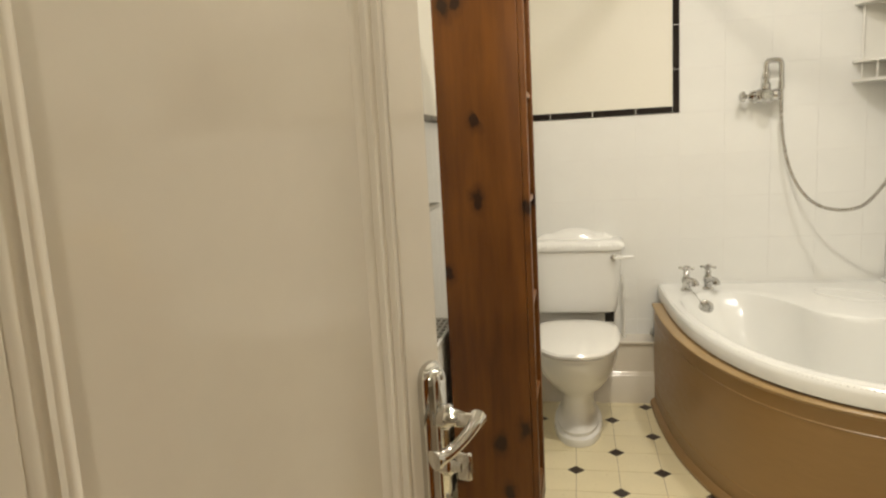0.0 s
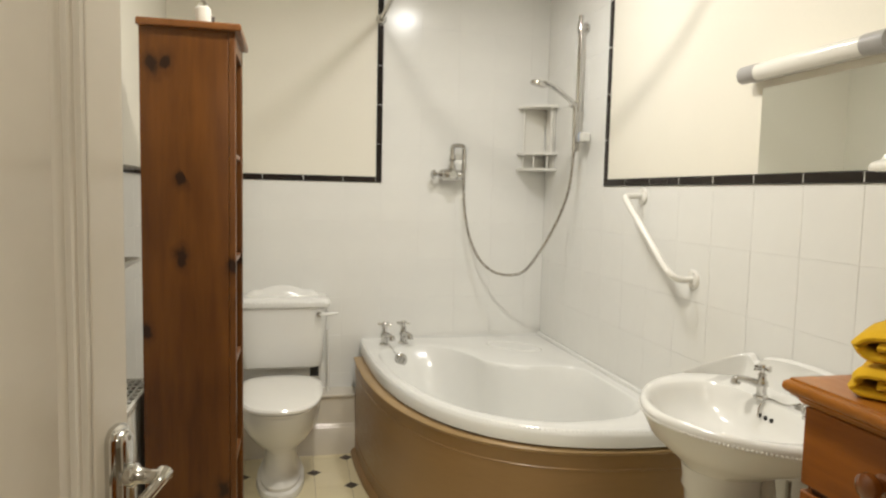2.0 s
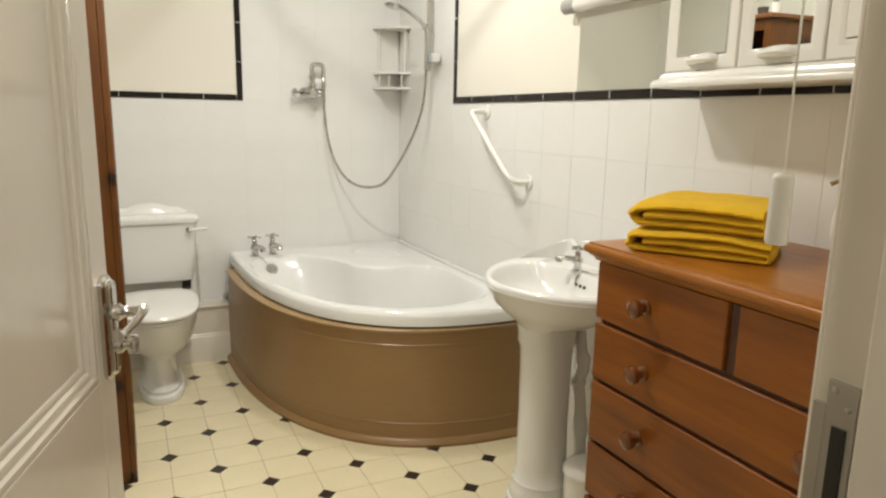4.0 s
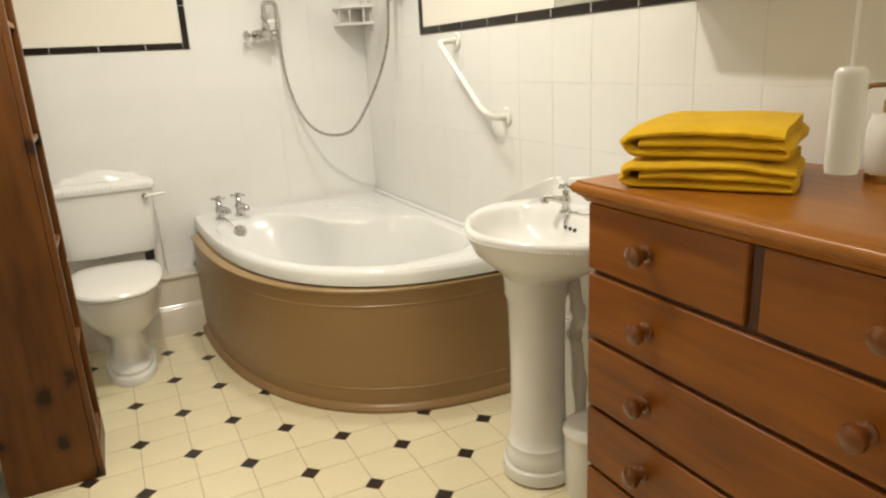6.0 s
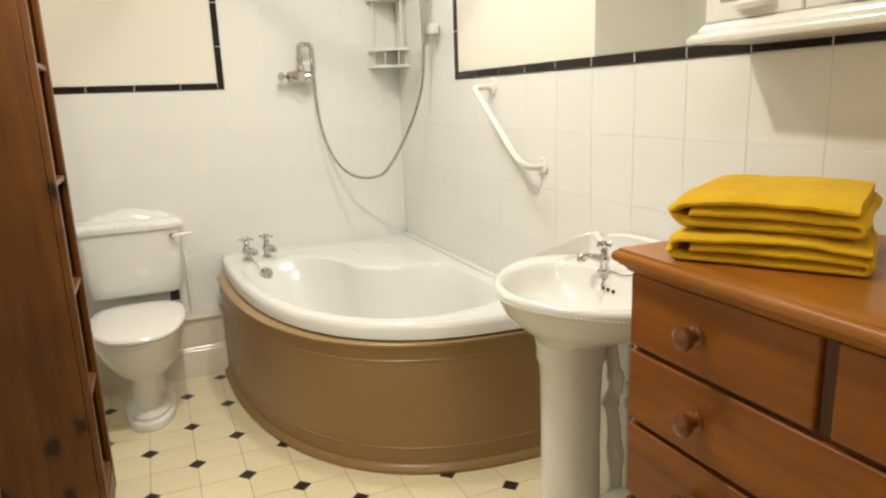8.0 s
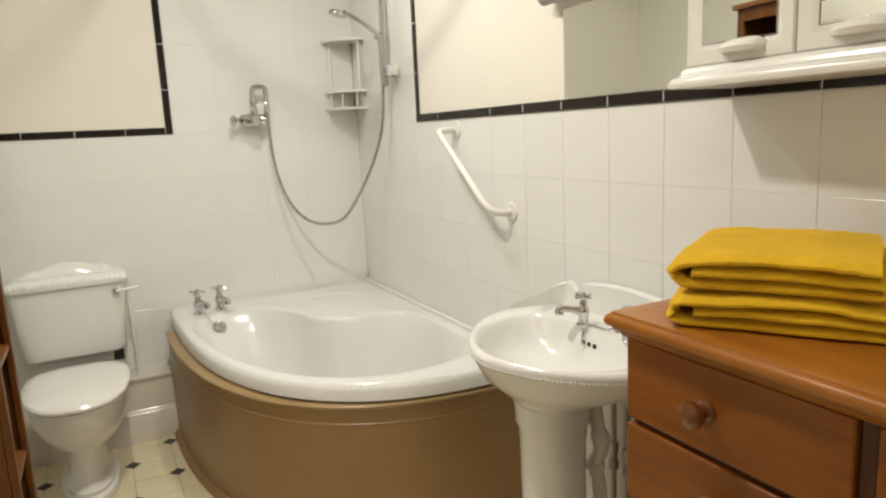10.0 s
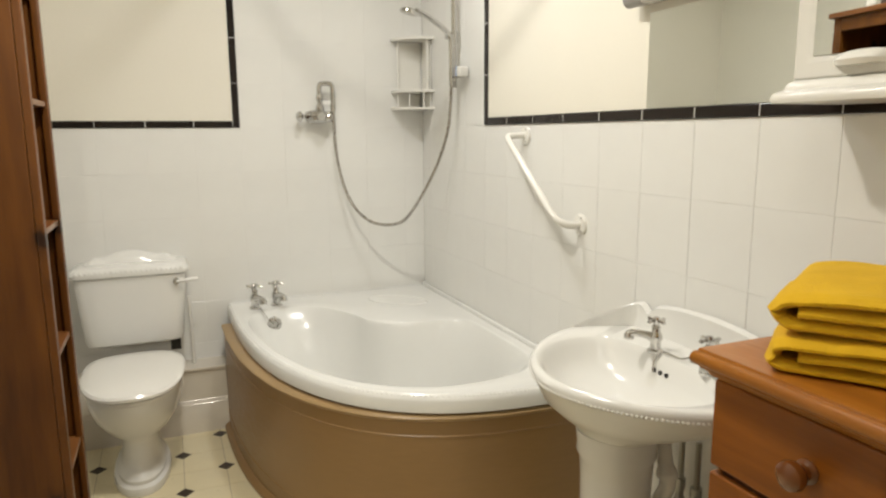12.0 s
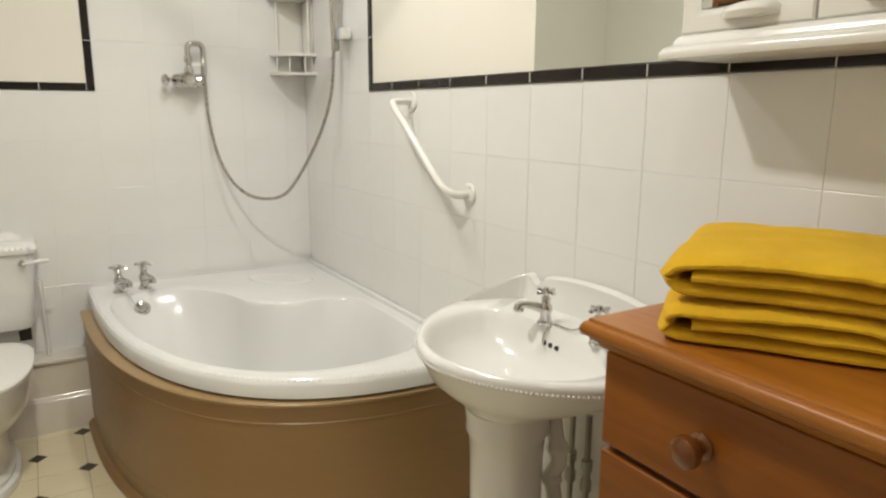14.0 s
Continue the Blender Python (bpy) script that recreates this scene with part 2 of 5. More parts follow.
def finish(bm, name, material, smooth=True):
    bmesh.ops.recalc_face_normals(bm, faces=bm.faces)
    bm.normal_update()
    for e in bm.edges:
        if len(e.link_faces) == 2 and e.calc_face_angle(0.0) > radians(40):
            e.smooth = False
    bm.edges.index_update()
    sharp = [not e.smooth for e in bm.edges]
    bm.faces.index_update()
    soft = [smooth and any(e.smooth for e in f.edges) for f in bm.faces]
    me = bpy.data.meshes.new(name)
    bm.to_mesh(me)
    bm.free()
    me.materials.append(material)
    me.polygons.foreach_set("use_smooth", soft)
    mark = me.attributes.get("sharp_edge") or me.attributes.new("sharp_edge", "BOOLEAN", "EDGE")
    mark.data.foreach_set("value", sharp)
    return me


def part(name, bm, material, parent, label=""):
    ob = new(name, finish(bm, name, material))
    ob.parent = parent
    return tagged(ob, label)


def thing(name, at, label, category, group="", kind="", turn=0):
    ob = new(name)
    ob.empty_display_size = 0.05
    ob.matrix_world = pose(*at, 0, 0, turn)
    return tagged(ob, label, category, group, kind)


def structure(name, bm, material, label, category):
    ob = new(name, finish(bm, name, material))
    return tagged(ob, label, category, "", "structure")


# ---- shell ----
T = 0.12
SKIN = 0.0015                     # tile thickness: the painted plaster stands level with the tile faces
wall_north = structure("wall_north", cuboid(XW - T, YN + SKIN, -0.1, XE + T, YN + SKIN + T, ZC), GROUT, "white tiled wall behind the toilet with black border tiles", "wall")
wall_east = structure("wall_east", cuboid(XE + SKIN, YS - T, -0.1, XE + SKIN + T, YN + SKIN, ZC), GROUT, "white tiled wall behind basin and bath, cream above", "wall")
wall_west = structure("wall_west", cuboid(XW - SKIN - T, YS - T, -0.1, XW - SKIN, YN + SKIN, ZC), GROUT, "half tiled wall behind the radiator, cream paint above", "wall")
bm = bmesh.new()
box(bm, XW, YS - T, -0.1, DOOR_L - 0.03, YS, ZC)
box(bm, DOOR_R + 0.03, YS - T, -0.1, XE, YS, ZC)
box(bm, DOOR_L - 0.03, YS - T, DOOR_TOP + 0.03, DOOR_R + 0.03, YS, ZC)
wall_south = structure("wall_south", bm, PAINT, "cream painted wall with the open doorway", "wall")
structure("ceiling", cuboid(XW - T, YS - T, ZC, XE + T, YN + T, ZC + 0.1), CEILING, "plain white ceiling of the bathroom", "ceiling")
floor = structure("floor", cuboid(XW - T, YS - 0.06, -0.1, XE + T, YN + T, -0.0012), VINYL_LINE, "cream vinyl floor with small dark diamonds", "floor")

# landing outside the door, closed round the camera
LX0, LX1, LY0 = 0.30, 2.70, -2.4
structure("landing_floor", cuboid(LX0, LY0, -0.1, LX1, YS - 0.06, -0.002), CARPET, "beige carpet of the landing outside", "floor")
structure("landing_ceiling", cuboid(LX0 - T, LY0 - T, ZC, LX1 + T, YS - T, ZC + 0.1), CEILING, "plain white ceiling of the landing", "ceiling")
for name, b in (("landing_wall_west", (LX0 - T, LY0, -0.1, LX0, YS - T, ZC)), ("landing_wall_east", (LX1, LY0, -0.1, LX1 + T, YS - T, ZC)),
                ("landing_wall_south", (LX0 - T, LY0 - T, -0.1, LX1 + T, LY0, ZC)), ("landing_wall_north_a", (LX0 - T, YS - T, -0.1, XW - T - SKIN, YS - T + 0.02, ZC))):
    structure(name, cuboid(*b), PAINT, "plain cream painted landing wall", "wall")

# painted plaster above the border
part("plaster", cuboid(XW, YN, ZB + BAND, 2.013 - BAND, YN + SKIN + 0.002, ZC), PAINT, wall_north)
part("plaster", cuboid(XE, YS, ZB + BAND, XE + SKIN + 0.002, 3.284 - BAND, ZC), PAINT, wall_east)
part("plaster", cuboid(XW - SKIN - 0.002, YS, ZB + BAND, XW, YN, ZC), PAINT, wall_west)

# door lining, stops and architrave
bm = bmesh.new()
for x0, x1, s in ((DOOR_L - 0.03, DOOR_L, 1), (DOOR_R, DOOR_R + 0.03, -1)):
    box(bm, x0, YS - T - 0.002, 0, x1, YS + 0.002, DOOR_TOP, 0.002)
box(bm, DOOR_L - 0.03, YS - T - 0.002, DOOR_TOP, DOOR_R + 0.03, YS + 0.002, DOOR_TOP + 0.03, 0.002)
lining = structure("door_frame", bm, GLOSS, "off-white gloss painted door lining with steel keep", "door frame")
bm = bmesh.new()
for x0, x1 in ((DOOR_L, DOOR_L + 0.012), (DOOR_R - 0.012, DOOR_R)):
    box(bm, x0, YS - T, 0, x1, YS - 0.042, DOOR_TOP, 0.003)
box(bm, DOOR_L + 0.012, YS - T, DOOR_TOP - 0.012, DOOR_R - 0.012, YS - 0.042, DOOR_TOP, 0.003)
part("door_stop", bm, GLOSS, lining)
for sx, x in ((-1, DOOR_L), (1, DOOR_R)):
    for sy, y in ((1, YS), (-1, YS - T)):
        bm = bmesh.new()
        a, b = sorted((x + sx * 0.012, x + sx * 0.075))
        c, d = sorted((y + sy * 0.002, y + sy * 0.016))
        box(bm, a, c, 0, b, d, DOOR_TOP + 0.07, 0.005, 3)
        part("architrave", bm, GLOSS, lining)
keep = part("keep", cuboid(DOOR_R - 0.0025, YS - 0.036, 0.935, DOOR_R + 0.001, YS - 0.010, 1.090, 0.001), STEEL, lining, "dull steel lock keep")
part("keep_lip", cuboid(DOOR_R - 0.003, YS - 0.011, 0.955, DOOR_R + 0.001, YS + 0.001, 1.068, 0.0008), STEEL, keep)
part("latch_hole", cuboid(DOOR_R - 0.004, YS - 0.030, 0.970, DOOR_R - 0.001, YS - 0.018, 1.052), DARK, keep)
for y, z in ((YS - 0.017, 1.082), (YS - 0.029, 1.070)):
    part("screw", lathe([(0.0, -0.0036), (0.0022, -0.0036), (0.003, -0.003), (0.003, 0.0), (0.0, 0.0)], 10, (DOOR_R, y, z), "x"), STEEL, keep)


# ---- door ----
def build_door(hinge, angle):
    """Four-panel door leaf in its own axes: x along the leaf from the hinge, y towards the room, z up."""
    w, h, th = 0.735, 2.015, 0.040
    door = thing("door_1", (*hinge, 0.004), "off-white gloss four-panel door standing open into the room", "door", kind="structure", turn=angle)
    st, mx0, mx1 = 0.064, 0.238, 0.330
    rails = ((0.0, 0.22), (0.72, 0.925), (1.91, h))
    bm = bmesh.new()
    for x0, x1 in ((0, st), (w - st, w)):
        box(bm, x0, -th, 0, x1, 0, h, 0.0025)
    part("stile", bm, GLOSS, door)
    bm = bmesh.new()
    for z0, z1 in rails:
        box(bm, st - 0.0005, -th + 0.0003, z0, w - st + 0.0005, -0.0003, z1, 0.002)
    part("rail", bm, GLOSS, door)
    bm = bmesh.new()
    for z0, z1 in ((0.22, 0.72), (0.925, 1.91)):
        box(bm, mx0, -th + 0.0003, z0 - 0.0005, mx1, -0.0003, z1 + 0.0005, 0.002)
    part("muntin", bm, GLOSS, door)
    for x0, x1 in ((st, mx0), (mx1, w - st)):
        for z0, z1 in ((0.22, 0.72), (0.925, 1.91)):
            panel = part("panel", cuboid(x0 - 0.002, -th + 0.014, z0 - 0.002, x1 + 0.002, -0.014, z1 + 0.002), GLOSS, door)
            for side in (-1, 1):
                bm = bmesh.new()
                # stepped ogee moulding round the panel: loops from the frame inwards
                prof = [(0.0, 0.002), (0.003, 0.0005), (0.008, 0.0012), (0.010, 0.006), (0.013, 0.0065), (0.017, 0.0045), (0.021, 0.0055), (0.023, 0.010), (0.026, 0.0095), (0.031, 0.0115), (0.034, 0.0145)]
                loops = []
                for inset, drop in prof:
                    y = -th + drop if side < 0 else -drop
                    loops.append([(x0 + inset, y, z0 + inset), (x1 - inset, y, z0 + inset), (x1 - inset, y, z1 - inset), (x0 + inset, y, z1 - inset)])
                rings(bm, loops, False, False)
                part("moulding", bm, GLOSS, panel)
    for side in (-1, 1):
        y0 = -th if side < 0 else 0.0
        hx, hz = w - 0.027, 0.992
        bm = bmesh.new()
        loops = []
        for grow, out in ((0.0, 0.0), (0.0, 0.005), (-0.003, 0.008), (-0.006, 0.0085), (-0.0075, 0.013), (-0.011, 0.0155)):
            lp = []
            for i in range(32):
                a = 2 * math.pi * i / 32
                c, s_ = math.cos(a), math.sin(a)
                ex = 0.020 + grow
                lp.append((hx + ex * math.copysign(abs(c) ** 0.7, c), y0 + side * out, hz + math.copysign(0.055, s_) + ex * math.copysign(abs(s_) ** 0.8, s_)))
            loops.append(lp)
        plate = part("backplate", rings(bm, loops), CHROME, door, "long polished chrome backplate")
        sp = side * 0.001
        bm = lathe([(0.0, 0.0), (0.0125, 0.0), (0.0125, 8 * sp), (0.0085, 12 * sp), (0.0070, 30 * sp), (0.0085, 36 * sp), (0.0070, 41 * sp), (0.0, 42 * sp)], 18, (hx, y0 + side * 0.013, hz + 0.022), "y")
        path = smooth_path([(hx + 0.005, y0 + side * 0.050, hz + 0.024), (hx - 0.008, y0 + side * 0.051, hz + 0.021), (hx - 0.026, y0 + side * 0.046, hz + 0.012), (hx - 0.042, y0 + side * 0.038, hz + 0.005), (hx - 0.054, y0 + side * 0.032, hz + 0.004)], 6)
        tube(path, 0.0068, 12, bm, lambda i, n: 1.25 - 0.40 * math.sin(math.pi * i / n) + (0.20 if i > n - 4 else 0))
        part("lever", bm, CHROME, door, "chrome lever")
        bm = lathe([(0.0, 0.0), (0.0125, 0.0), (0.0115, 8 * sp), (0.008, 10 * sp), (0.007, 20 * sp), (0.0, 21 * sp)], 16, (hx, y0 + side * 0.014, hz - 0.026), "y")
        ya, yb = sorted((y0 + side * 0.027, y0 + side * 0.043))
        box(bm, hx - 0.0045, ya, hz - 0.040, hx + 0.0045, yb, hz - 0.012, 0.003)
        part("thumb_turn", bm, CHROME, door)
        for dz in (0.062, -0.062):
            part("screw", lathe([(0.0, 0.0), (0.004, 0.0), (0.003, 1.2 * sp), (0.0, 1.5 * sp)], 10, (hx, y0 + side * 0.0152, hz + dz), "y"), STEEL, plate)
    for z in (0.22, 1.80):
        part("hinge", lathe([(0.0, -0.04), (0.006, -0.04), (0.006, 0.04), (0.0, 0.04)], 10, (0.002, 0.006, z)), STEEL, door)


build_door((1.166, 0.618), 74.5)


# ---- bath ----
def build_bath():
    bath = thing("corner_bath", (XE, YN, 0), "white acrylic corner bath with a moulded seat and curved tan panel", "bath")
    N = 120
    cx, cy = -0.50, -0.80            # middle of the tub from the room's corner

    def outer(a, ax, ay, n):
        """Distance from the middle to the rim: superellipse about the corner, cut by the two walls."""
        dx, dy = math.cos(a), math.sin(a)
        lo, hi = 0.0, 2.5
        for _ in range(40):
            r = (lo + hi) / 2
            x, y = cx + r * dx, cy + r * dy
            inside = x < -0.002 and y < -0.002 and abs(x / ax) ** n + abs(y / ay) ** n < 1
            lo, hi = (r, hi) if inside else (lo, r)
        return lo

    def tub(a, grow=0.0, k=0.013):
        """Inner edge: offset of the rim, flattened at the taps and along the wall, with the corner seat bulging in."""
        dx, dy = math.cos(a), math.sin(a)

        def field(x, y):
            e = 1 - (abs(x / (0.922 + grow)) ** 3.1 + abs(y / (1.412 + grow)) ** 3.1) ** (1 / 3.1)
            f = [e * 1.0, -0.080 + grow - x, -0.215 + grow - y, y + 1.30 + grow - 0.287 * x, math.hypot(x + 0.205, y + 0.335) - 0.350 + grow]
            return -k * math.log(sum(math.exp(-v / k) for v in f))
        lo, hi = 0.0, 2.0
        for _ in range(36):
            r = (lo + hi) / 2
            lo, hi = (r, hi) if field(cx + r * dx, cy + r * dy) > 0 else (lo, r)
        return lo

    angles = []
    marks = sorted({math.atan2(-cy, -cx), math.atan2(-cy, -0.99 - cx), math.atan2(-1.51 - cy, -cx)})
    for i in range(N):
        angles.append(-math.pi + 2 * math.pi * i / N)
    for mk in marks:                   # put spokes exactly into the three corners
        j = min(range(N), key=lambda q: abs(angles[q] - mk))
        angles[j] = mk
    R = [outer(a, 0.990, 1.510, 3.0) for a in angles]
    def ease(v, n):
        """Running mean round the rim."""
        return [sum(v[(i + k) % N] for k in range(-n, n + 1)) / (2 * n + 1) for i in range(N)]
    I = ease([tub(a, 0.016, 0.040) for a in angles], 3)

    def loop(radii, z, zf=None):
        return [(cx + r * math.cos(a), cy + r * math.sin(a), z if zf is None else zf(cx + r * math.cos(a), cy + r * math.sin(a))) for r, a in zip(radii, angles)]

    deep = ease(ease([tub(a, -0.01, 0.12) for a in angles], 7), 6)
    floor_r = [0.72 * min(v, 0.66) for v in deep]
    mix = lambda p, q, t: [u + (v - u) * t for u, v in zip(p, q)]
    inset = lambda d: [max(r - d, i + 0.002) for r, i in zip(R, I)]
    loops = [loop(inset(0.012), 0.496), loop(R, 0.500), loop(R, 0.535), loop(inset(0.006), 0.548), loop(inset(0.018), 0.556), loop(inset(0.030), 0.5545),
             loop(mix(inset(0.03), I, 0.5), 0.553), loop(mix(R, I, 0.96), 0.553), loop(mix(R, I, 0.99), 0.5520), loop(mix(I, deep, 0.03), 0.546), loop(mix(I, deep, 0.12), 0.530), loop(mix(I, deep, 0.40), 0.46),
             loop(mix(I, deep, 0.8), 0.30), loop(mix(deep, floor_r, 0.12), 0.18), loop(mix(deep, floor_r, 0.45), 0.135), loop(floor_r, 0.125)]
    part("tub", rings(bmesh.new(), loops, False, True), ACRYLIC, bath, "white acrylic tub")
    # beaded ridge on the front lip
    bm = bmesh.new()
    pts = [(cx + (r - 0.012) * math.cos(a), cy + (r - 0.012) * math.sin(a)) for r, a in zip(R, angles)]
    front = [p for p in pts if p[0] < -0.03 and p[1] < -0.03]
    front.sort(key=lambda p: math.atan2(p[1] + 0.0, p[0]) % (2 * math.pi))
    for p, q in zip(front, front[1:]):
        d = math.hypot(q[0] - p[0], q[1] - p[1])
        m = max(1, int(d / 0.0125))
        for k in range(m):
            x, y = p[0] + (q[0] - p[0]) * k / m, p[1] + (q[1] - p[1]) * k / m
            bmesh.ops.create_icosphere(bm, subdivisions=1, radius=0.0058, matrix=Matrix.Translation((x, y, 0.5490)))
    tagged(part("beading", bm, ACRYLIC, bath), kind="stuff")
    # shallow oval ring of the soap dish on the seat
    bm = bmesh.new()
    path = [(-0.24 + 0.135 * math.cos(t) * 0.8 - 0.055 * math.sin(t), -0.27 + 0.135 * math.cos(t) * -0.8 * 0.9 - 0.06 * math.sin(t), 0.5535) for t in np.linspace(0, 2 * math.pi, 33)]
    part("soap_dish_ring", tube(path, 0.0045, 6, bm), ACRYLIC, bath)
    # silicone seal to the walls
    bm = bmesh.new()
    box(bm, -0.97, -0.012, 0.552, -0.002, -0.001, 0.562, 0.004)
    box(bm, -0.020, -1.50, 0.552, -0.001, -0.012, 0.574, 0.007, 3)
    part("seal", bm, ACRYLIC, bath)
    # panel
    def curve(ax, ay, n, off=0.0):
        out = []
        for i in range(61):
            t = math.pi / 2 * i / 60
            out.append((-(ax + off) * abs(math.cos(t)) ** (2 / n), -(ay + off) * abs(math.sin(t)) ** (2 / n)))
        return [p for p in out if p[1] < -0.128]
    low, high = curve(1.022, 1.508, 2.75), curve(1.020, 1.500, 3.0)
    low, high = [(low[0][0], -0.13)] + low, [(high[0][0], -0.13)] + high
    count = min(len(low), len(high))
    low, high = low[:1] + low[1 - count:], high[:1] + high[1 - count:]

    def skin(profile):
        """profile: (offset outwards, z) round; the strip follows the curved front, which leans out to the top."""
        loops = []
        for i in range(count):
            lp = []
            for o, z in profile:
                t = z / 0.49
                at = lambda k: Vector((low[k][0] + (high[k][0] - low[k][0]) * t, low[k][1] + (high[k][1] - low[k][1]) * t))
                p, d = at(i), at(min(i + 1, count - 1)) - at(max(i - 1, 0))
                n = Vector((d[1], -d[0])).normalized()
                if n.dot(p) < 0:
                    n = -n
                lp.append((p[0] + n[0] * o, p[1] + n[1] * o, z))
            loops.append(lp)
        return rings(bmesh.new(), loops, True, True)
    panel = part("panel", skin([(0, 0), (0, 0.12), (0, 0.24), (0, 0.36), (0.0, 0.476), (-0.012, 0.476), (-0.012, 0)]), PANEL, bath, "curved tan laminate bath panel")
    part("top_edge", skin([(-0.060, 0.474), (0.004, 0.474), (0.010, 0.478), (0.011, 0.485), (0.005, 0.490), (-0.060, 0.491)]), PANEL_EDGE_LIT, panel)
    part("foot_rail", skin([(0.0, 0.0), (0.020, 0.0), (0.022, 0.012), (0.014, 0.024), (0.006, 0.030), (0.0, 0.032)]), PANEL, panel)
    part("bead", skin([(-0.001, 0.088), (0.002, 0.090), (0.0024, 0.094), (-0.001, 0.097)]), PANEL, panel)
    part("bead", skin([(-0.001, 0.418), (0.002, 0.420), (0.0024, 0.424), (-0.001, 0.427)]), PANEL, panel)
    # overflow and chain
    ox, oy, oz = 2.086 - XE, 3.738 - YN, 0.502
    bm = lathe([(0.0, 0.05), (0.026, 0.05), (0.030, 0.0), (0.032, -0.004), (0.026, -0.010), (0.016, -0.011), (0.014, -0.006), (0.0, -0.006)], 22, (ox, oy, oz), "y")
    for k in range(6):
        a = math.pi * k / 3
        bmesh.ops.create_icosphere(bm, subdivisions=1, radius=0.004, matrix=Matrix.Translation((ox + 0.020 * math.cos(a), oy - 0.012, oz + 0.020 * math.sin(a))))
    part("overflow", bm, CHROME, bath, "round chrome overflow")
    part("plug_chain", tube(smooth_path([(ox - 0.05, oy + 0.03, 0.565), (ox - 0.035, oy - 0.03, 0.545), (ox - 0.02, oy - 0.02, 0.515), (ox, oy - 0.012, 0.500)], 8), 0.0022, 6), CHROME, bath)


build_bath()


def pillar_tap(at, turn, scale=1.0, group=""):
    """Victorian pillar tap; the spout points along local -y."""
    tap = thing("tap", at, "chrome pillar tap with a cross-shaped head", "tap", group, turn=turn)
    s = scale
    P = lambda pr: [(r * s, h * s) for r, h in pr]
    part("body", lathe(P([(0.0, 0.0), (0.026, 0.0), (0.026, 0.006), (0.018, 0.012), (0.016, 0.030), (0.021, 0.044), (0.020, 0.058), (0.014, 0.066), (0.013, 0.078), (0.016, 0.082), (0.010, 0.090), (0.0, 0.091)]), 20), CHROME, tap)
    path = smooth_path([(0, 0, 0.046 * s), (0, -0.035 * s, 0.055 * s), (0, -0.066 * s, 0.058 * s), (0, -0.082 * s, 0.052 * s), (0, -0.084 * s, 0.038 * s)], 6)
    part("spout", tube(path, 0.0135 * s, 12, None, lambda i, n: 1.25 - 0.35 * math.sin(math.pi * min(1, 1.2 * i / n))), CHROME, tap)
    bm = lathe(P([(0.0, 0.088), (0.009, 0.088), (0.009, 0.104), (0.012, 0.108), (0.010, 0.116), (0.0, 0.118)]), 14)
    for k in range(4):
        a = math.pi / 4 + k * math.pi / 2
        d = Vector((math.cos(a), math.sin(a), 0))
        p = Vector((0, 0, 0.104 * s))
        tube([p, p + d * 0.014 * s, p + d * 0.022 * s, p + d * 0.030 * s, p + d * 0.036 * s], 0.0058 * s, 8, bm, lambda i, n: (0.8, 0.75, 0.8, 1.25, 0.8)[i])
    part("head", bm, CHROME, tap)
    return tap


tap = pillar_tap((2.020, 3.845, 0.553), 18, 1.0, "bath taps")
copy_thing(tap, pose(2.118, 3.868, 0.553, 0, 0, 14))


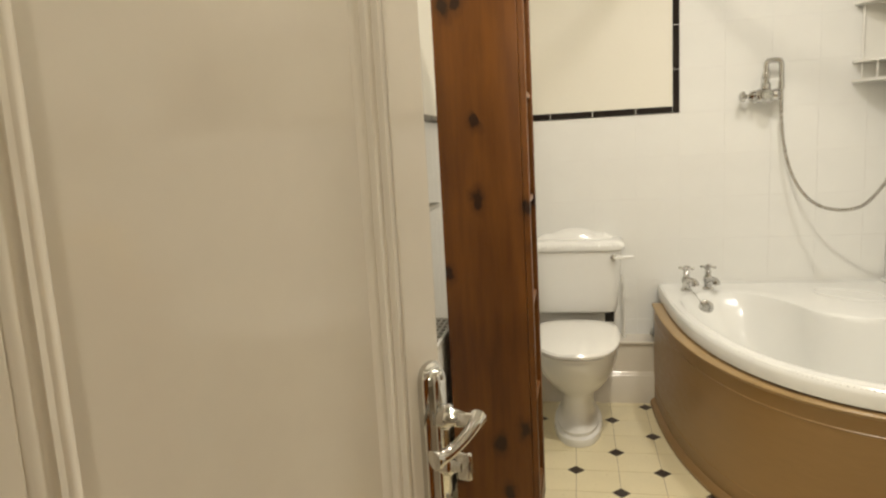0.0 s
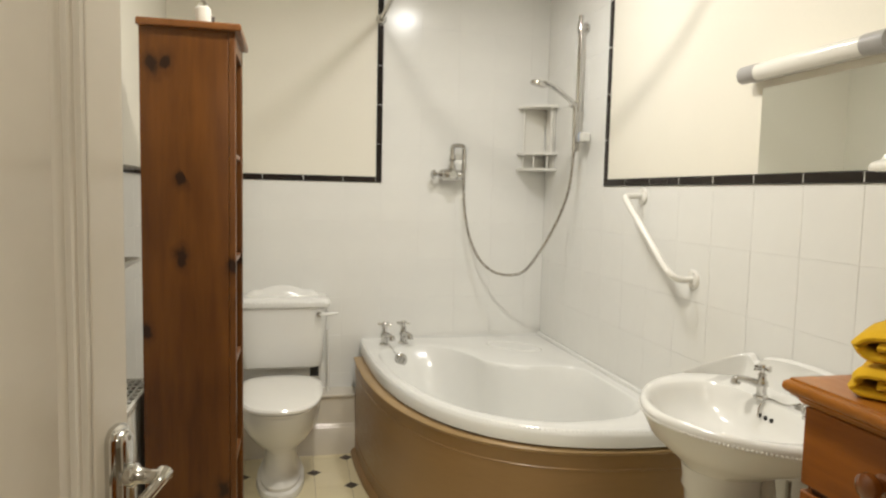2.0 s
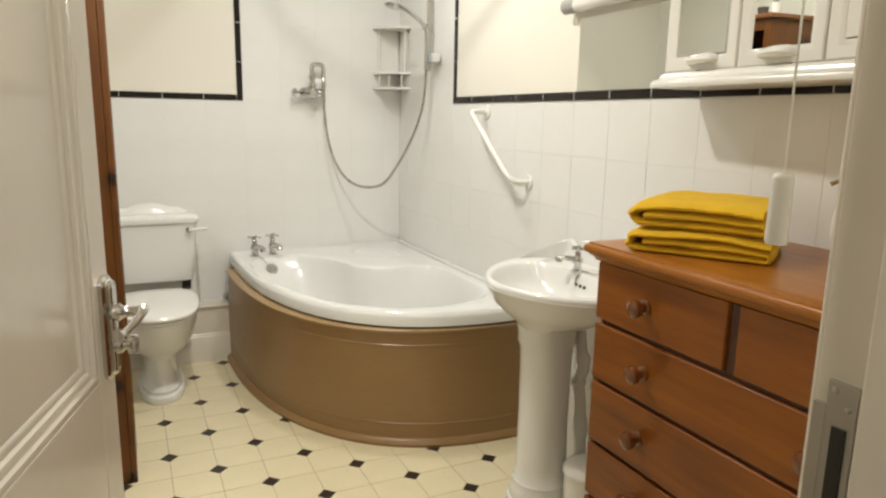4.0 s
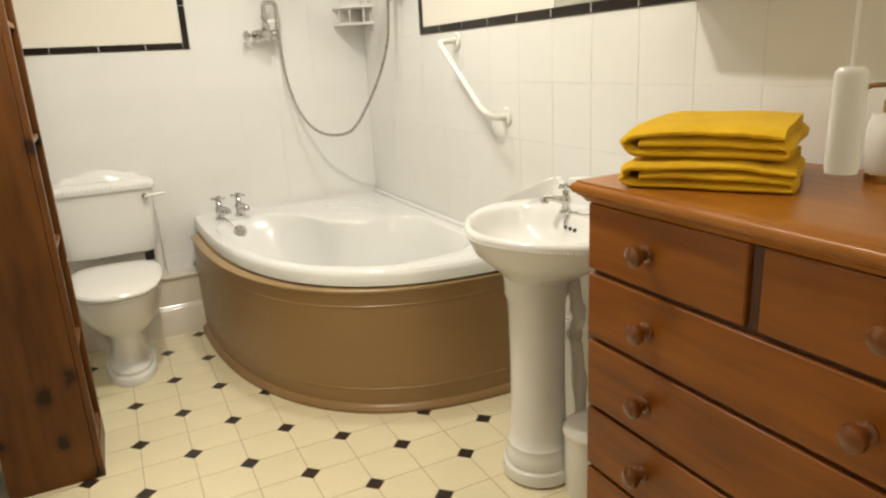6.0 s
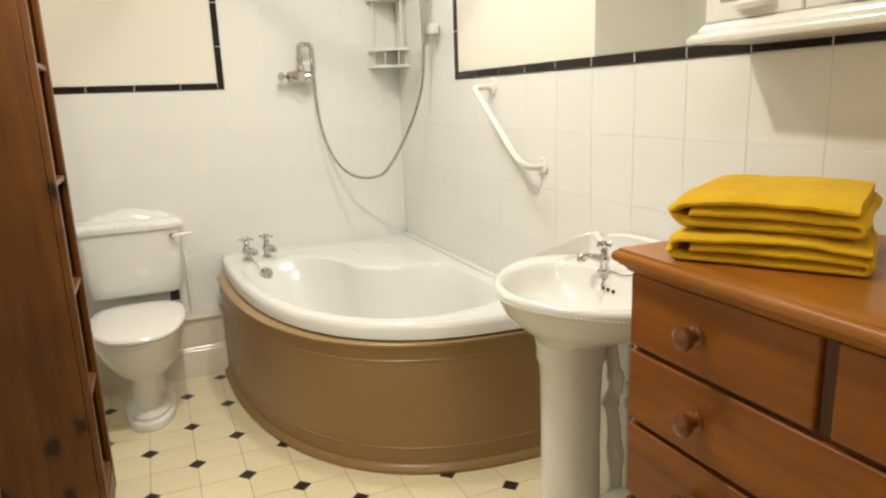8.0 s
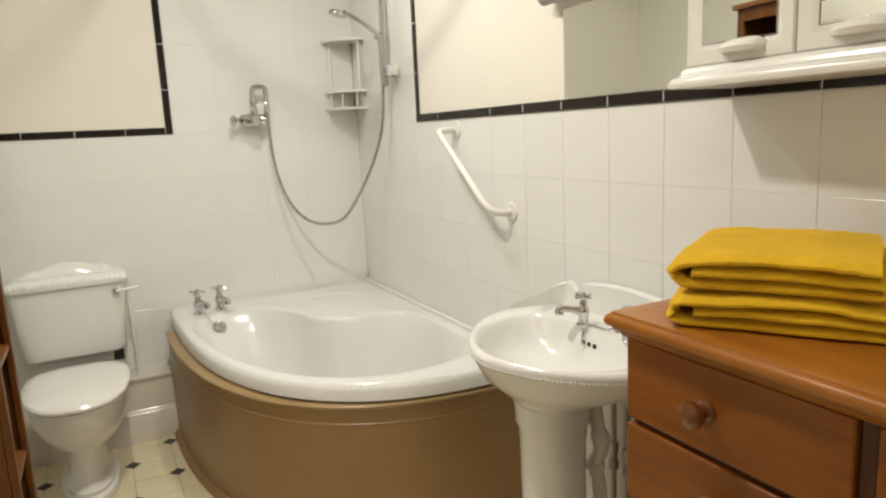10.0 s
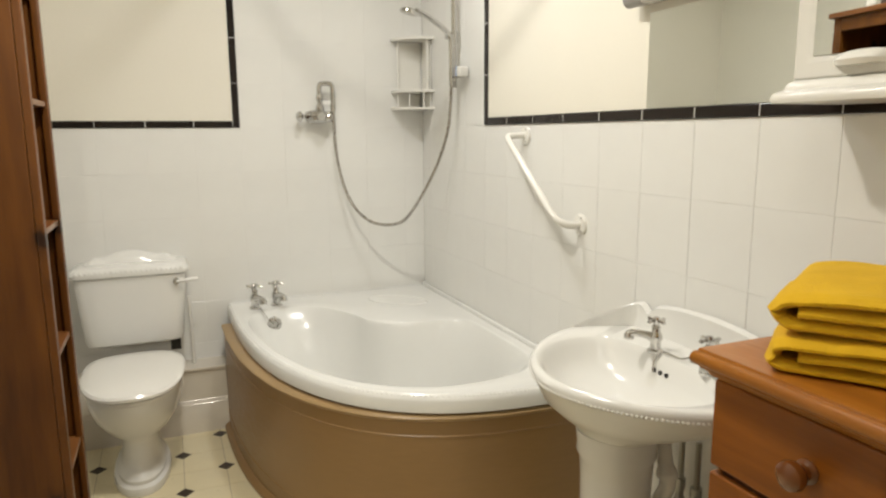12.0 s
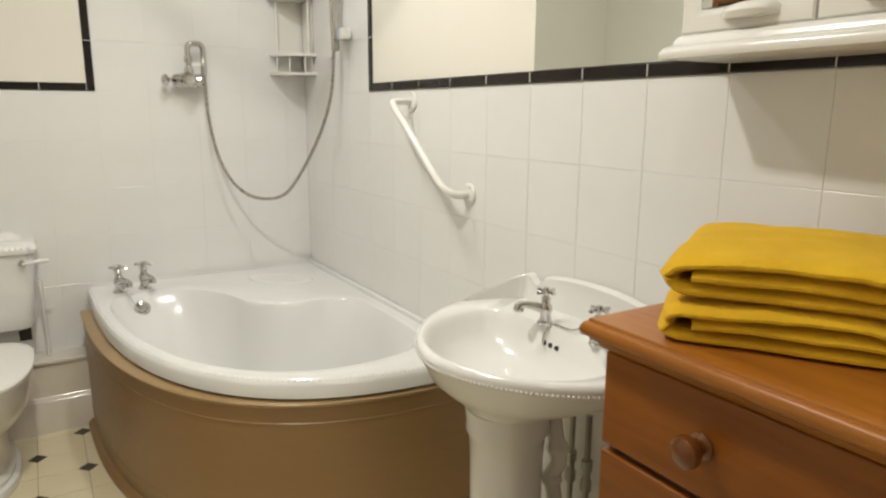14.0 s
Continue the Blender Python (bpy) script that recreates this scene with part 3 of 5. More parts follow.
# ---- toilet ----
def build_toilet():
    X0, Y0 = 1.520, 3.60
    wc = thing("toilet", (X0, Y0, 0), "white ceramic close-coupled toilet with its lid down", "toilet")

    def egg(w, front, back, z, n=2.3, k=40):
        lp = []
        for i in range(k):
            a = 2 * math.pi * i / k
            c, s = math.cos(a), math.sin(a)
            x = w * math.copysign(abs(c) ** (2 / n), c)
            y = math.copysign(abs(s) ** (2 / n), s)
            lp.append((x, y * (back if y > 0 else front), z))
        return lp
    prof = [(0.103, 0.245, 0.20, 0.0), (0.106, 0.250, 0.20, 0.012), (0.103, 0.246, 0.20, 0.032), (0.090, 0.230, 0.19, 0.040), (0.093, 0.233, 0.19, 0.056), (0.082, 0.215, 0.18, 0.072), (0.074, 0.200, 0.17, 0.085),
            (0.070, 0.192, 0.17, 0.12), (0.071, 0.192, 0.17, 0.185), (0.082, 0.205, 0.18, 0.205), (0.124, 0.250, 0.19, 0.240), (0.156, 0.302, 0.205, 0.290), (0.172, 0.340, 0.215, 0.345), (0.176, 0.355, 0.22, 0.385), (0.176, 0.358, 0.22, 0.400)]
    part("pan", rings(bmesh.new(), [egg(*p) for p in prof]), CERAMIC, wc, "white ceramic pan on a stepped foot")
    ring = [(0.170, 0.352, 0.150, 0.400), (0.178, 0.362, 0.155, 0.403), (0.178, 0.362, 0.155, 0.413), (0.172, 0.356, 0.150, 0.416)]
    part("seat", rings(bmesh.new(), [egg(*p, n=2.5) for p in ring]), SEAT, wc)
    lid = [(0.176, 0.360, 0.155, 0.4175), (0.184, 0.370, 0.160, 0.422), (0.185, 0.371, 0.160, 0.432), (0.178, 0.364, 0.155, 0.440), (0.150, 0.320, 0.135, 0.4445), (0.08, 0.20, 0.08, 0.4465)]
    part("lid", rings(bmesh.new(), [egg(*p, n=2.6) for p in lid]), SEAT, wc, "closed white plastic lid")
    # cistern
    def rr(w, y0, y1, z, r=0.035, k=6):
        lp = []
        for sx, sy, a0 in ((1, 1, 0), (-1, 1, 90), (-1, -1, 180), (1, -1, 270)):
            for i in range(k + 1):
                a = radians(a0 + 90 * i / k)
                ymid, yh = (y0 + y1) / 2, (y1 - y0) / 2
                lp.append((sx * (w - r) + r * math.cos(a), ymid + sy * (yh - r) + r * math.sin(a), z))
        return lp
    b = 0.392
    cist = [(0.165, 0.232, b, 0.452), (0.186, 0.215, b, 0.462), (0.193, 0.208, b, 0.49), (0.205, 0.203, b, 0.62), (0.214, 0.200, b, 0.752)]
    tank = part("cistern", rings(bmesh.new(), [rr(*p) for p in cist]), CERAMIC, wc, "white ceramic cistern")
    lidp = [(0.214, 0.200, b, 0.750), (0.226, 0.188, b, 0.758), (0.229, 0.184, b, 0.772), (0.224, 0.190, b, 0.786), (0.214, 0.200, b, 0.793), (0.190, 0.225, b - 0.01, 0.797)]
    part("cistern_lid", rings(bmesh.new(), [rr(*p) for p in lidp]), CERAMIC, wc)
    bm = bmesh.new()
    n = 41
    def crest(u):
        return 0.792 + 0.020 * (1 - min(1, abs(u) ** 6)) + 0.034 * math.exp(-abs(u / 0.50) ** 2.6) + 0.010 * math.exp(-((abs(u) - 0.72) / 0.12) ** 2)
    loops = []
    for i in range(n):
        u = -1 + 2 * i / (n - 1)
        x, zt = 0.195 * u, crest(u)
        loops.append([(x, 0.292, 0.790), (x, 0.300, (0.790 + zt) / 2), (x, 0.318, zt - 0.006), (x, 0.328, zt), (x, 0.345, zt - 0.002), (x, 0.372, 0.79)])
    part("crest", rings(bm, loops), CERAMIC, tank)
    bm = bmesh.new()
    for i in range(22):
        x = -0.20 + 0.40 * i / 21
        bmesh.ops.create_icosphere(bm, subdivisions=1, radius=0.0078, matrix=Matrix.Translation((x, 0.190, 0.778)))
    part("beading", bm, CERAMIC, tank)
    bm = lathe([(0.0, 0.0), (0.014, 0.0), (0.014, -0.008), (0.008, -0.012), (0.008, -0.020), (0.0, -0.021)], 14, (0.175, 0.200, 0.722), "y")
    lever = part("flush_lever", bm, CHROME, wc, "chrome flush lever with white grip")
    part("grip", tube([(0.175, 0.178, 0.722), (0.20, 0.176, 0.724), (0.235, 0.178, 0.727), (0.262, 0.180, 0.728)], 0.0075, 10, None, lambda i, n: (0.7, 1.0, 1.15, 0.7)[i]), CERAMIC, lever)
    # dark block standing in for the shade in the gap below the cistern
    part("outlet_shadow_gap", cuboid(0.135, 0.250, 0.405, 0.176, 0.290, 0.455), DARK, wc, "dark block for the shaded gap under the cistern")
    part("fill_pipe", tube(smooth_path([(0.222, 0.33, 0.62), (0.224, 0.33, 0.50), (0.226, 0.33, 0.40), (0.226, 0.33, 0.30)], 4), 0.0075, 8), PLASTIC, wc)


build_toilet()


# pipe boxing with moulded skirting behind the toilet
bm = cuboid(XW, 3.870, 0.0, 1.888, YN, 0.290, 0.004)
boxing = tagged(new("pipe_boxing", finish(bm, "pipe_boxing", GLOSS)), "white painted pipe boxing along the wall with skirting", "boxing", "", "structure")
part("ledge", cuboid(XW, 3.858, 0.2895, 1.888, YN, 0.303, 0.004), GLOSS, boxing)
bm = bmesh.new()
prof = [(3.870, 0.0), (3.852, 0.0), (3.852, 0.125), (3.855, 0.129), (3.855, 0.134), (3.860, 0.139), (3.861, 0.146), (3.866, 0.152), (3.870, 0.152)]
rings(bm, [[(x, y, z) for y, z in prof] for x in (XW, 1.879)])
part("skirting", bm, GLOSS, boxing)


# ---- basin ----
def build_basin():
    yc = 2.005
    basin = thing("pedestal_basin", (2.635, yc, 0.008), "white ceramic pedestal basin with a scalloped upstand", "basin")
    bx = XE - 2.635 - 0.002

    def plan(mid, front, half, z, back=bx, k=56, n=1.75):
        """D-shaped outline: a full curved front about mid, square to the wall at the back."""
        lp = []
        for i in range(k):
            a = 2 * math.pi * i / k
            c, s = math.cos(a), math.sin(a)
            if c < 0:
                x, y = mid - front * abs(c) ** (2 / n), half * math.copysign(abs(s) ** (2 / n), s)
            else:
                x, y = mid + (back - mid) * abs(c) ** (2 / 5.0), half * math.copysign(abs(s) ** (2 / 3.6), s)
            lp.append((x, y, z))
        return lp
    outer = [(0.0, 0.098, 0.104, 0.640, 0.10, 2.0), (0.005, 0.118, 0.130, 0.658, 0.15, 2.0), (0.030, 0.172, 0.186, 0.682, 0.22, 1.9), (0.060, 0.235, 0.248, 0.712, 0.258, 1.85), (0.090, 0.283, 0.300, 0.746, bx, 1.75), (0.098, 0.297, 0.314, 0.758, bx, 1.75),
             (0.105, 0.308, 0.324, 0.766, bx, 1.75), (0.105, 0.310, 0.326, 0.780, bx, 1.75), (0.105, 0.305, 0.321, 0.788, bx, 1.75), (0.105, 0.297, 0.313, 0.791, bx, 1.75)]
    loops = [plan(m, f, h, z, b, n=n) for m, f, h, z, b, n in outer]

    def bowl(k_, z):
        lp = []
        for i in range(56):
            a = 2 * math.pi * i / 56
            c, s = math.cos(a), math.sin(a)
            x = 0.205 * abs(c) ** (2 / 1.95) * -1 if c < 0 else 0.113 * abs(c) ** (2 / 3.0)
            lp.append((k_ * x + 0.030, k_ * 0.240 * math.copysign(abs(s) ** (2 / (1.95 if c < 0 else 2.6)), s), z))
        return lp
    loops += [bowl(1.03, 0.788), bowl(1.0, 0.782), bowl(0.96, 0.768), bowl(0.89, 0.738), bowl(0.74, 0.706), bowl(0.45, 0.690), bowl(0.15, 0.684)]
    part("bowl", rings(bmesh.new(), loops), CERAMIC, basin, "white ceramic bowl with a beaded rim")
    bm = bmesh.new()
    rim = plan(0.105, 0.3085, 0.3245, 0.7690)
    fr = [p for p in rim if p[0] < 0.15]
    fr.sort(key=lambda p: math.atan2(p[1], 0.16 - p[0]))
    for p, q in zip(fr, fr[1:]):
        d = math.hypot(q[0] - p[0], q[1] - p[1])
        m = max(1, round(d / 0.0095))
        for k in range(m):
            bmesh.ops.create_icosphere(bm, subdivisions=1, radius=0.0042, matrix=Matrix.Translation((p[0] + (q[0] - p[0]) * k / m, p[1] + (q[1] - p[1]) * k / m, 0.7690)))
    part("beading", bm, CERAMIC, basin)
    # scalloped upstand: wings rise from the ledge to a tip near the wall, then one long arch behind the taps
    bm = bmesh.new()
    loops = []
    n = 81
    for i in range(n):
        u = -1 + 2 * i / (n - 1)
        k = abs(u)
        y = math.copysign(0.290 * math.sin(min(1, k / 0.92) * math.pi / 2) + 0.020 * max(0, k - 0.80) / 0.20, u)
        x = bx - 0.012 - 0.170 * max(0, (k - 0.60) / 0.40) ** 1.5
        hgt = 0.004 + 0.066 * max(0.0, 1 - max(0, (k - 0.56) / 0.44) ** 1.5) - 0.020 * math.exp(-((k - 0.46) / 0.055) ** 2) + 0.020 * max(0.0, 1 - (k / 0.42) ** 2)
        loops.append([(x - 0.020, y, 0.780), (x - 0.012, y, 0.79 + hgt * 0.55), (x - 0.014, y, 0.780 + hgt), (x - 0.015, y, 0.787 + hgt), (x - 0.009, y, 0.792 + hgt), (x + 0.002, y, 0.793 + hgt), (x + 0.007, y, 0.788 + hgt), (x + 0.008, y, 0.78)])
    part("upstand", rings(bm, loops), CERAMIC, basin)
    ped = [(0.000, 0.0), (0.110, 0.0), (0.112, 0.014), (0.109, 0.036), (0.100, 0.042), (0.103, 0.058), (0.098, 0.078), (0.093, 0.090), (0.094, 0.106), (0.089, 0.112), (0.084, 0.16), (0.081, 0.35), (0.083, 0.52), (0.086, 0.570), (0.094, 0.586), (0.092, 0.602), (0.097, 0.640), (0.0, 0.655)]
    part("pedestal", lathe(ped, 32, (-0.005, 0.0, 0)), CERAMIC, basin, "turned white ceramic pedestal")
    bm = bmesh.new()
    for k in range(3):
        lathe([(0.0, -0.004), (0.006, -0.003), (0.006, 0.004), (0.0, 0.004)], 10, (0.1325, 0.000 + 0.022 * k, 0.747), "x", bm)
    part("overflow_hole", bm, DARK, basin)
    part("waste", lathe([(0.0, 0.0), (0.030, 0.0), (0.028, 0.004), (0.012, 0.005), (0.0, 0.003)], 18, (0.0, 0.0, 0.6845)), CHROME, basin, "chrome waste")
    chain = smooth_path([(0.185, -0.035, 0.800), (0.155, -0.02, 0.793), (0.150, 0.035, 0.792), (0.135, 0.046, 0.775), (0.124, 0.040, 0.752), (0.121, 0.036, 0.746)], 6)
    part("plug_chain", tube(chain, 0.0026, 6), CHROME, basin)
    part("plug", lathe([(0.0, 0.0), (0.024, 0.0), (0.022, 0.006), (0.006, 0.008), (0.005, 0.014), (0.0, 0.015)], 16, (0.190, -0.045, 0.789)), STEEL, basin, "grey plug resting on the ledge")
    pipes = bmesh.new()
    tube(smooth_path([(0.105, -0.020, 0.65), (0.112, -0.030, 0.56), (0.118, -0.040, 0.49), (0.122, -0.012, 0.43), (0.128, -0.020, 0.36), (0.130, -0.032, 0.20), (0.130, -0.034, 0.0)], 6), 0.019, 12, pipes, lambda i, n: 1.32 if i % 9 in (0, 1) else 1.0)
    part("waste_pipe", pipes, PLASTIC, basin, "white plastic trap and waste pipe")
    for y in (0.045, -0.012):
        bm = tube([(0.235, y, 0.0), (0.235, y, 0.30), (0.235, y, 0.56)], 0.0075, 8)
        lathe([(0.0, 0.36), (0.014, 0.36), (0.014, 0.385), (0.010, 0.39), (0.010, 0.41), (0.014, 0.415), (0.014, 0.44), (0.0, 0.44)], 10, (0.235, y, 0), "z", bm)
        part("supply_pipe", bm, STEEL, basin, "dull metal supply pipe with valve")
    return basin


build_basin()
tapb = pillar_tap((2.778, 2.062, 0.797), -130, 0.76, "basin taps")
copy_thing(tapb, pose(2.780, 1.888, 0.797, 0, 0, -50))


# ---- chest of drawers ----
def build_chest():
    x0, x1, y0, y1, top = 2.434, 2.885, 0.712, 1.528, 1.012
    chest = thing("chest_of_drawers", ((x0 + x1) / 2, (y0 + y1) / 2, 0), "honey-stained pine chest of drawers with round wooden knobs", "chest of drawers")
    ox, oy = (x0 + x1) / 2, (y0 + y1) / 2
    X0, X1, Y0, Y1 = x0 - ox, x1 - ox, y0 - oy, y1 - oy
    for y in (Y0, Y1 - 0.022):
        part("side", cuboid(X0 + 0.0202, y, 0.0, X1, y + 0.022, top - 0.024, 0.003), PINE_SIDE_SHADE, chest)
    part("back", cuboid(X1 - 0.010, Y0 + 0.022, 0.05, X1 - 0.002, Y1 - 0.022, top - 0.024), PINE_RECESS_SHADE, chest)
    # top with a rounded nosing, wider than the carcass
    bm = bmesh.new()
    prof = [(0.000, -0.044), (0.003, -0.042), (0.007, -0.036), (0.013, -0.031), (0.017, -0.030), (0.017, -0.026), (0.023, -0.025), (0.027, -0.021), (0.029, -0.015), (0.027, -0.009), (0.023, -0.005), (0.019, -0.004), (0.018, -0.001), (0.016, 0.0), (-0.02, 0.0)]
    loops = [[(X0 - o, Y0 - o * 0.5, top + z), (X0 - o, Y1 + o * 0.7, top + z), (X1 - 0.001, Y1 + o * 0.7, top + z), (X1 - 0.001, Y0 - o * 0.5, top + z)] for o, z in prof]
    part("top", rings(bm, loops), PINE_TOP_LIT, chest, "pine top with a rounded edge, lit tone in its colour")
    rows = [(0.829, 0.966), (0.680, 0.818), (0.520, 0.669), (0.371, 0.509), (0.215, 0.360)]
    rails = [0.969, 0.8235, 0.6745, 0.5145, 0.3655, 0.2095]
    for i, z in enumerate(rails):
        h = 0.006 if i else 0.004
        part("rail", cuboid(X0 + 0.010, Y0 + 0.022, z - h, X0 + 0.045, Y1 - 0.022, z + h, 0.001), PINE_RECESS_SHADE, chest)
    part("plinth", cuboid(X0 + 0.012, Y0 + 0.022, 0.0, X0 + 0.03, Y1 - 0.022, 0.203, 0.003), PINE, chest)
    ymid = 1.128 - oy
    part("divider", cuboid(X0 + 0.008, ymid - 0.010, 0.829, X0 + 0.045, ymid + 0.010, 0.964, 0.001), PINE_RECESS_SHADE, chest)
    kn = [(0.0, 0.0), (0.017, 0.0), (0.017, -0.003), (0.011, -0.007), (0.0105, -0.014), (0.018, -0.021), (0.021, -0.029), (0.019, -0.036), (0.011, -0.041), (0.0, -0.042)]
    for r, (z0, z1) in enumerate(rows):
        spans = [(Y0 + 0.004, ymid - 0.013), (ymid + 0.013, Y1 - 0.004)] if r == 0 else [(Y0 + 0.004, Y1 - 0.004)]
        for ya, yb in spans:
            bm = bmesh.new()
            box(bm, X0, ya, z0, X0 + 0.020, yb, z1, 0.0035, 3)
            box(bm, X0 + 0.019, max(ya, Y0 + 0.022) + 0.004, z0 + 0.006, X1 - 0.03, min(yb, Y1 - 0.022) - 0.004, z1 - 0.03)
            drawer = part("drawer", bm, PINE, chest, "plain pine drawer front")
            for ky in ((0.935 - oy, 1.350 - oy) if r else ((ya + yb) / 2 + (0.025 if ya > 0 else 0),)):
                part("knob", lathe(kn, 20, (X0, ky, (z0 + z1) / 2), "x"), KNOB, drawer, "turned round wooden knob")


build_chest()


# ---- towels on the chest ----
def folded_towel(at, turn, w, d, thick, pitch, seed, rise=0.0, tip=0.0):
    """One thick sheet folded in three, rounded at each turn and swept across its depth."""
    rnd = random.Random(seed)
    t = thing("folded_towel", at, "mustard yellow cotton towel folded in a neat pile", "towel", "folded towels", turn=turn)
    # a flat spiral: the inner layer, a tight turn, the bottom layer, then a wide turn into the top layer
    xl, xr = -w / 2, w / 2
    j1, j2 = rnd.uniform(0.004, 0.016), rnd.uniform(0.0, 0.012)
    zb = thick / 2
    line = [(x, zb + pitch) for x in np.linspace(xl + 0.030, xr - pitch * 0.6 - j1, 15)]
    ex = line[-1][0]
    line += [(ex + pitch * 0.6 * math.sin(a), zb + pitch / 2 + pitch / 2 * math.cos(a)) for a in np.linspace(0.5, math.pi - 0.5, 4)]
    line += [(x, zb) for x in np.linspace(ex, xl + pitch * 1.05, 16)]
    ex = line[-1][0]
    line += [(ex - pitch * 1.05 * math.sin(a), zb + pitch - pitch * math.cos(a)) for a in np.linspace(0.3, math.pi - 0.3, 8)]
    line += [(x, zb + 2 * pitch) for x in np.linspace(ex, xr - j2, 17)]
    layers = 3
    P = [Vector((x, 0, z)) for x, z in line]
    n, m = len(P), 18
    up, lo = [], []
    for j in range(m + 1):
        v = j / m
        y = (v - 0.5) * d
        edge = min(v, 1 - v) * d
        th = thick * (0.22 + 0.78 * min(1, edge / 0.014) ** 0.5)
        a, b = [], []
        for i, p in enumerate(P):
            tan = (P[min(i + 1, n - 1)] - P[max(i - 1, 0)]).normalized()
            nor = Vector((-tan.z, 0, tan.x))
            q = Vector((p.x, y, p.z))
            h = p.z / (layers * pitch)
            f = noise.noise(Vector((q.x * 13 + seed, q.y * 13, p.z * 70))) * 0.0060 + noise.noise(Vector((q.x * 40, q.y * 40 + seed, p.z * 50))) * 0.0024
            q.z += f * h - 0.009 * h * (abs(q.x) / (w / 2)) ** 3 - 0.004 * h * (2 * v - 1) ** 4
            q.z += v * (tip + rise * h) - 0.0035 * h * math.exp(-((q.x - 0.085 - 0.02 * v) / 0.006) ** 2)
            q.x += 0.010 * noise.noise(Vector((p.z * 90, y * 6, seed * 1.7)))
            q.y += 0.005 * noise.noise(Vector((q.x * 9, seed * 3.1, p.z * 200))) * (1 if v < 0.5 else -0.4)
            a.append(q + nor * th / 2)
            b.append(q - nor * th / 2)
        up.append(a)
        lo.append(b)
    bm = bmesh.new()
    U = [[bm.verts.new(p) for p in r] for r in up]
    D = [[bm.verts.new(p) for p in r] for r in lo]
    for j in range(m):
        for i in range(n - 1):
            bm.faces.new((U[j][i], U[j][i + 1], U[j + 1][i + 1], U[j + 1][i]))
            bm.faces.new((D[j][i], D[j + 1][i], D[j + 1][i + 1], D[j][i + 1]))
        for i in (0, n - 1):
            bm.faces.new((U[j][i], U[j + 1][i], D[j + 1][i], D[j][i]))
    for j in (0, m):
        for i in range(n - 1):
            bm.faces.new((U[j][i], D[j][i], D[j][i + 1], U[j][i + 1]))
    part("cloth", bm, TOWEL, t)
    return t


TX, TY, TT = 2.618, 1.375, -56.0
folded_towel((TX, TY, 1.012), TT, 0.292, 0.268, 0.0165, 0.0180, 3, 0.004)
folded_towel((TX + 0.006, TY + 0.004, 1.0665), TT - 3, 0.280, 0.262, 0.0180, 0.0194, 8, 0.006, 0.004)

# ---- soap dispenser ----
disp = thing("soap_dispenser", (2.795, 1.165, 1.012), "white ceramic soap dispenser with a brass pump", "soap dispenser")
part("base", lathe([(0.0, 0.0), (0.031, 0.0), (0.032, 0.004), (0.032, 0.016), (0.030, 0.018), (0.0, 0.018)], 24), BRASS, disp)
part("bottle", lathe([(0.0, 0.018), (0.031, 0.018), (0.036, 0.03), (0.037, 0.07), (0.034, 0.105), (0.031, 0.112), (0.031, 0.117), (0.014, 0.120), (0.0, 0.120)], 28), CERAMIC, disp)
bm = lathe([(0.0, 0.119), (0.015, 0.119), (0.015, 0.140), (0.012, 0.143), (0.006, 0.146), (0.006, 0.156), (0.014, 0.158), (0.014, 0.172), (0.0, 0.174)], 18)
tube([(0, 0, 0.166), (-0.014, 0.01, 0.167), (-0.032, 0.022, 0.166), (-0.040, 0.028, 0.160)], 0.0045, 8, bm)
part("pump", bm, BRASS, disp, "aged brass pump")

# ---- pull cord ----
cord = thing("pull_cord", (2.092, 0.790, ZC), "white pull cord with a plastic cylinder handle", "pull cord")
part("switch", lathe([(0.0, 0.0), (0.035, 0.0), (0.035, -0.02), (0.028, -0.03), (0.0, -0.031)], 20), PLASTIC, cord)
part("string", tube([(0, 0, -0.03), (0, 0, -0.6), (0, 0, 1.235 - ZC)], 0.0014, 6), PLASTIC, cord)
part("handle", lathe([(0.0, 1.239), (0.008, 1.239), (0.0110, 1.236), (0.0114, 1.233), (0.0122, 1.164), (0.0112, 1.160), (0.0, 1.160)], 22, (0, 0, -ZC)), PLASTIC, cord)

# ---- pedal bin ----
bin_ = thing("waste_bin", (2.700, 1.842, 0), "small white plastic bin with a domed lid", "bin")
part("body", lathe([(0.0, 0.0), (0.070, 0.0), (0.072, 0.01), (0.075, 0.195), (0.0, 0.195)], 30), PLASTIC, bin_)
part("lid", lathe([(0.0, 0.194), (0.079, 0.194), (0.081, 0.200), (0.079, 0.212), (0.068, 0.226), (0.045, 0.234), (0.0, 0.236)], 30), PLASTIC, bin_)


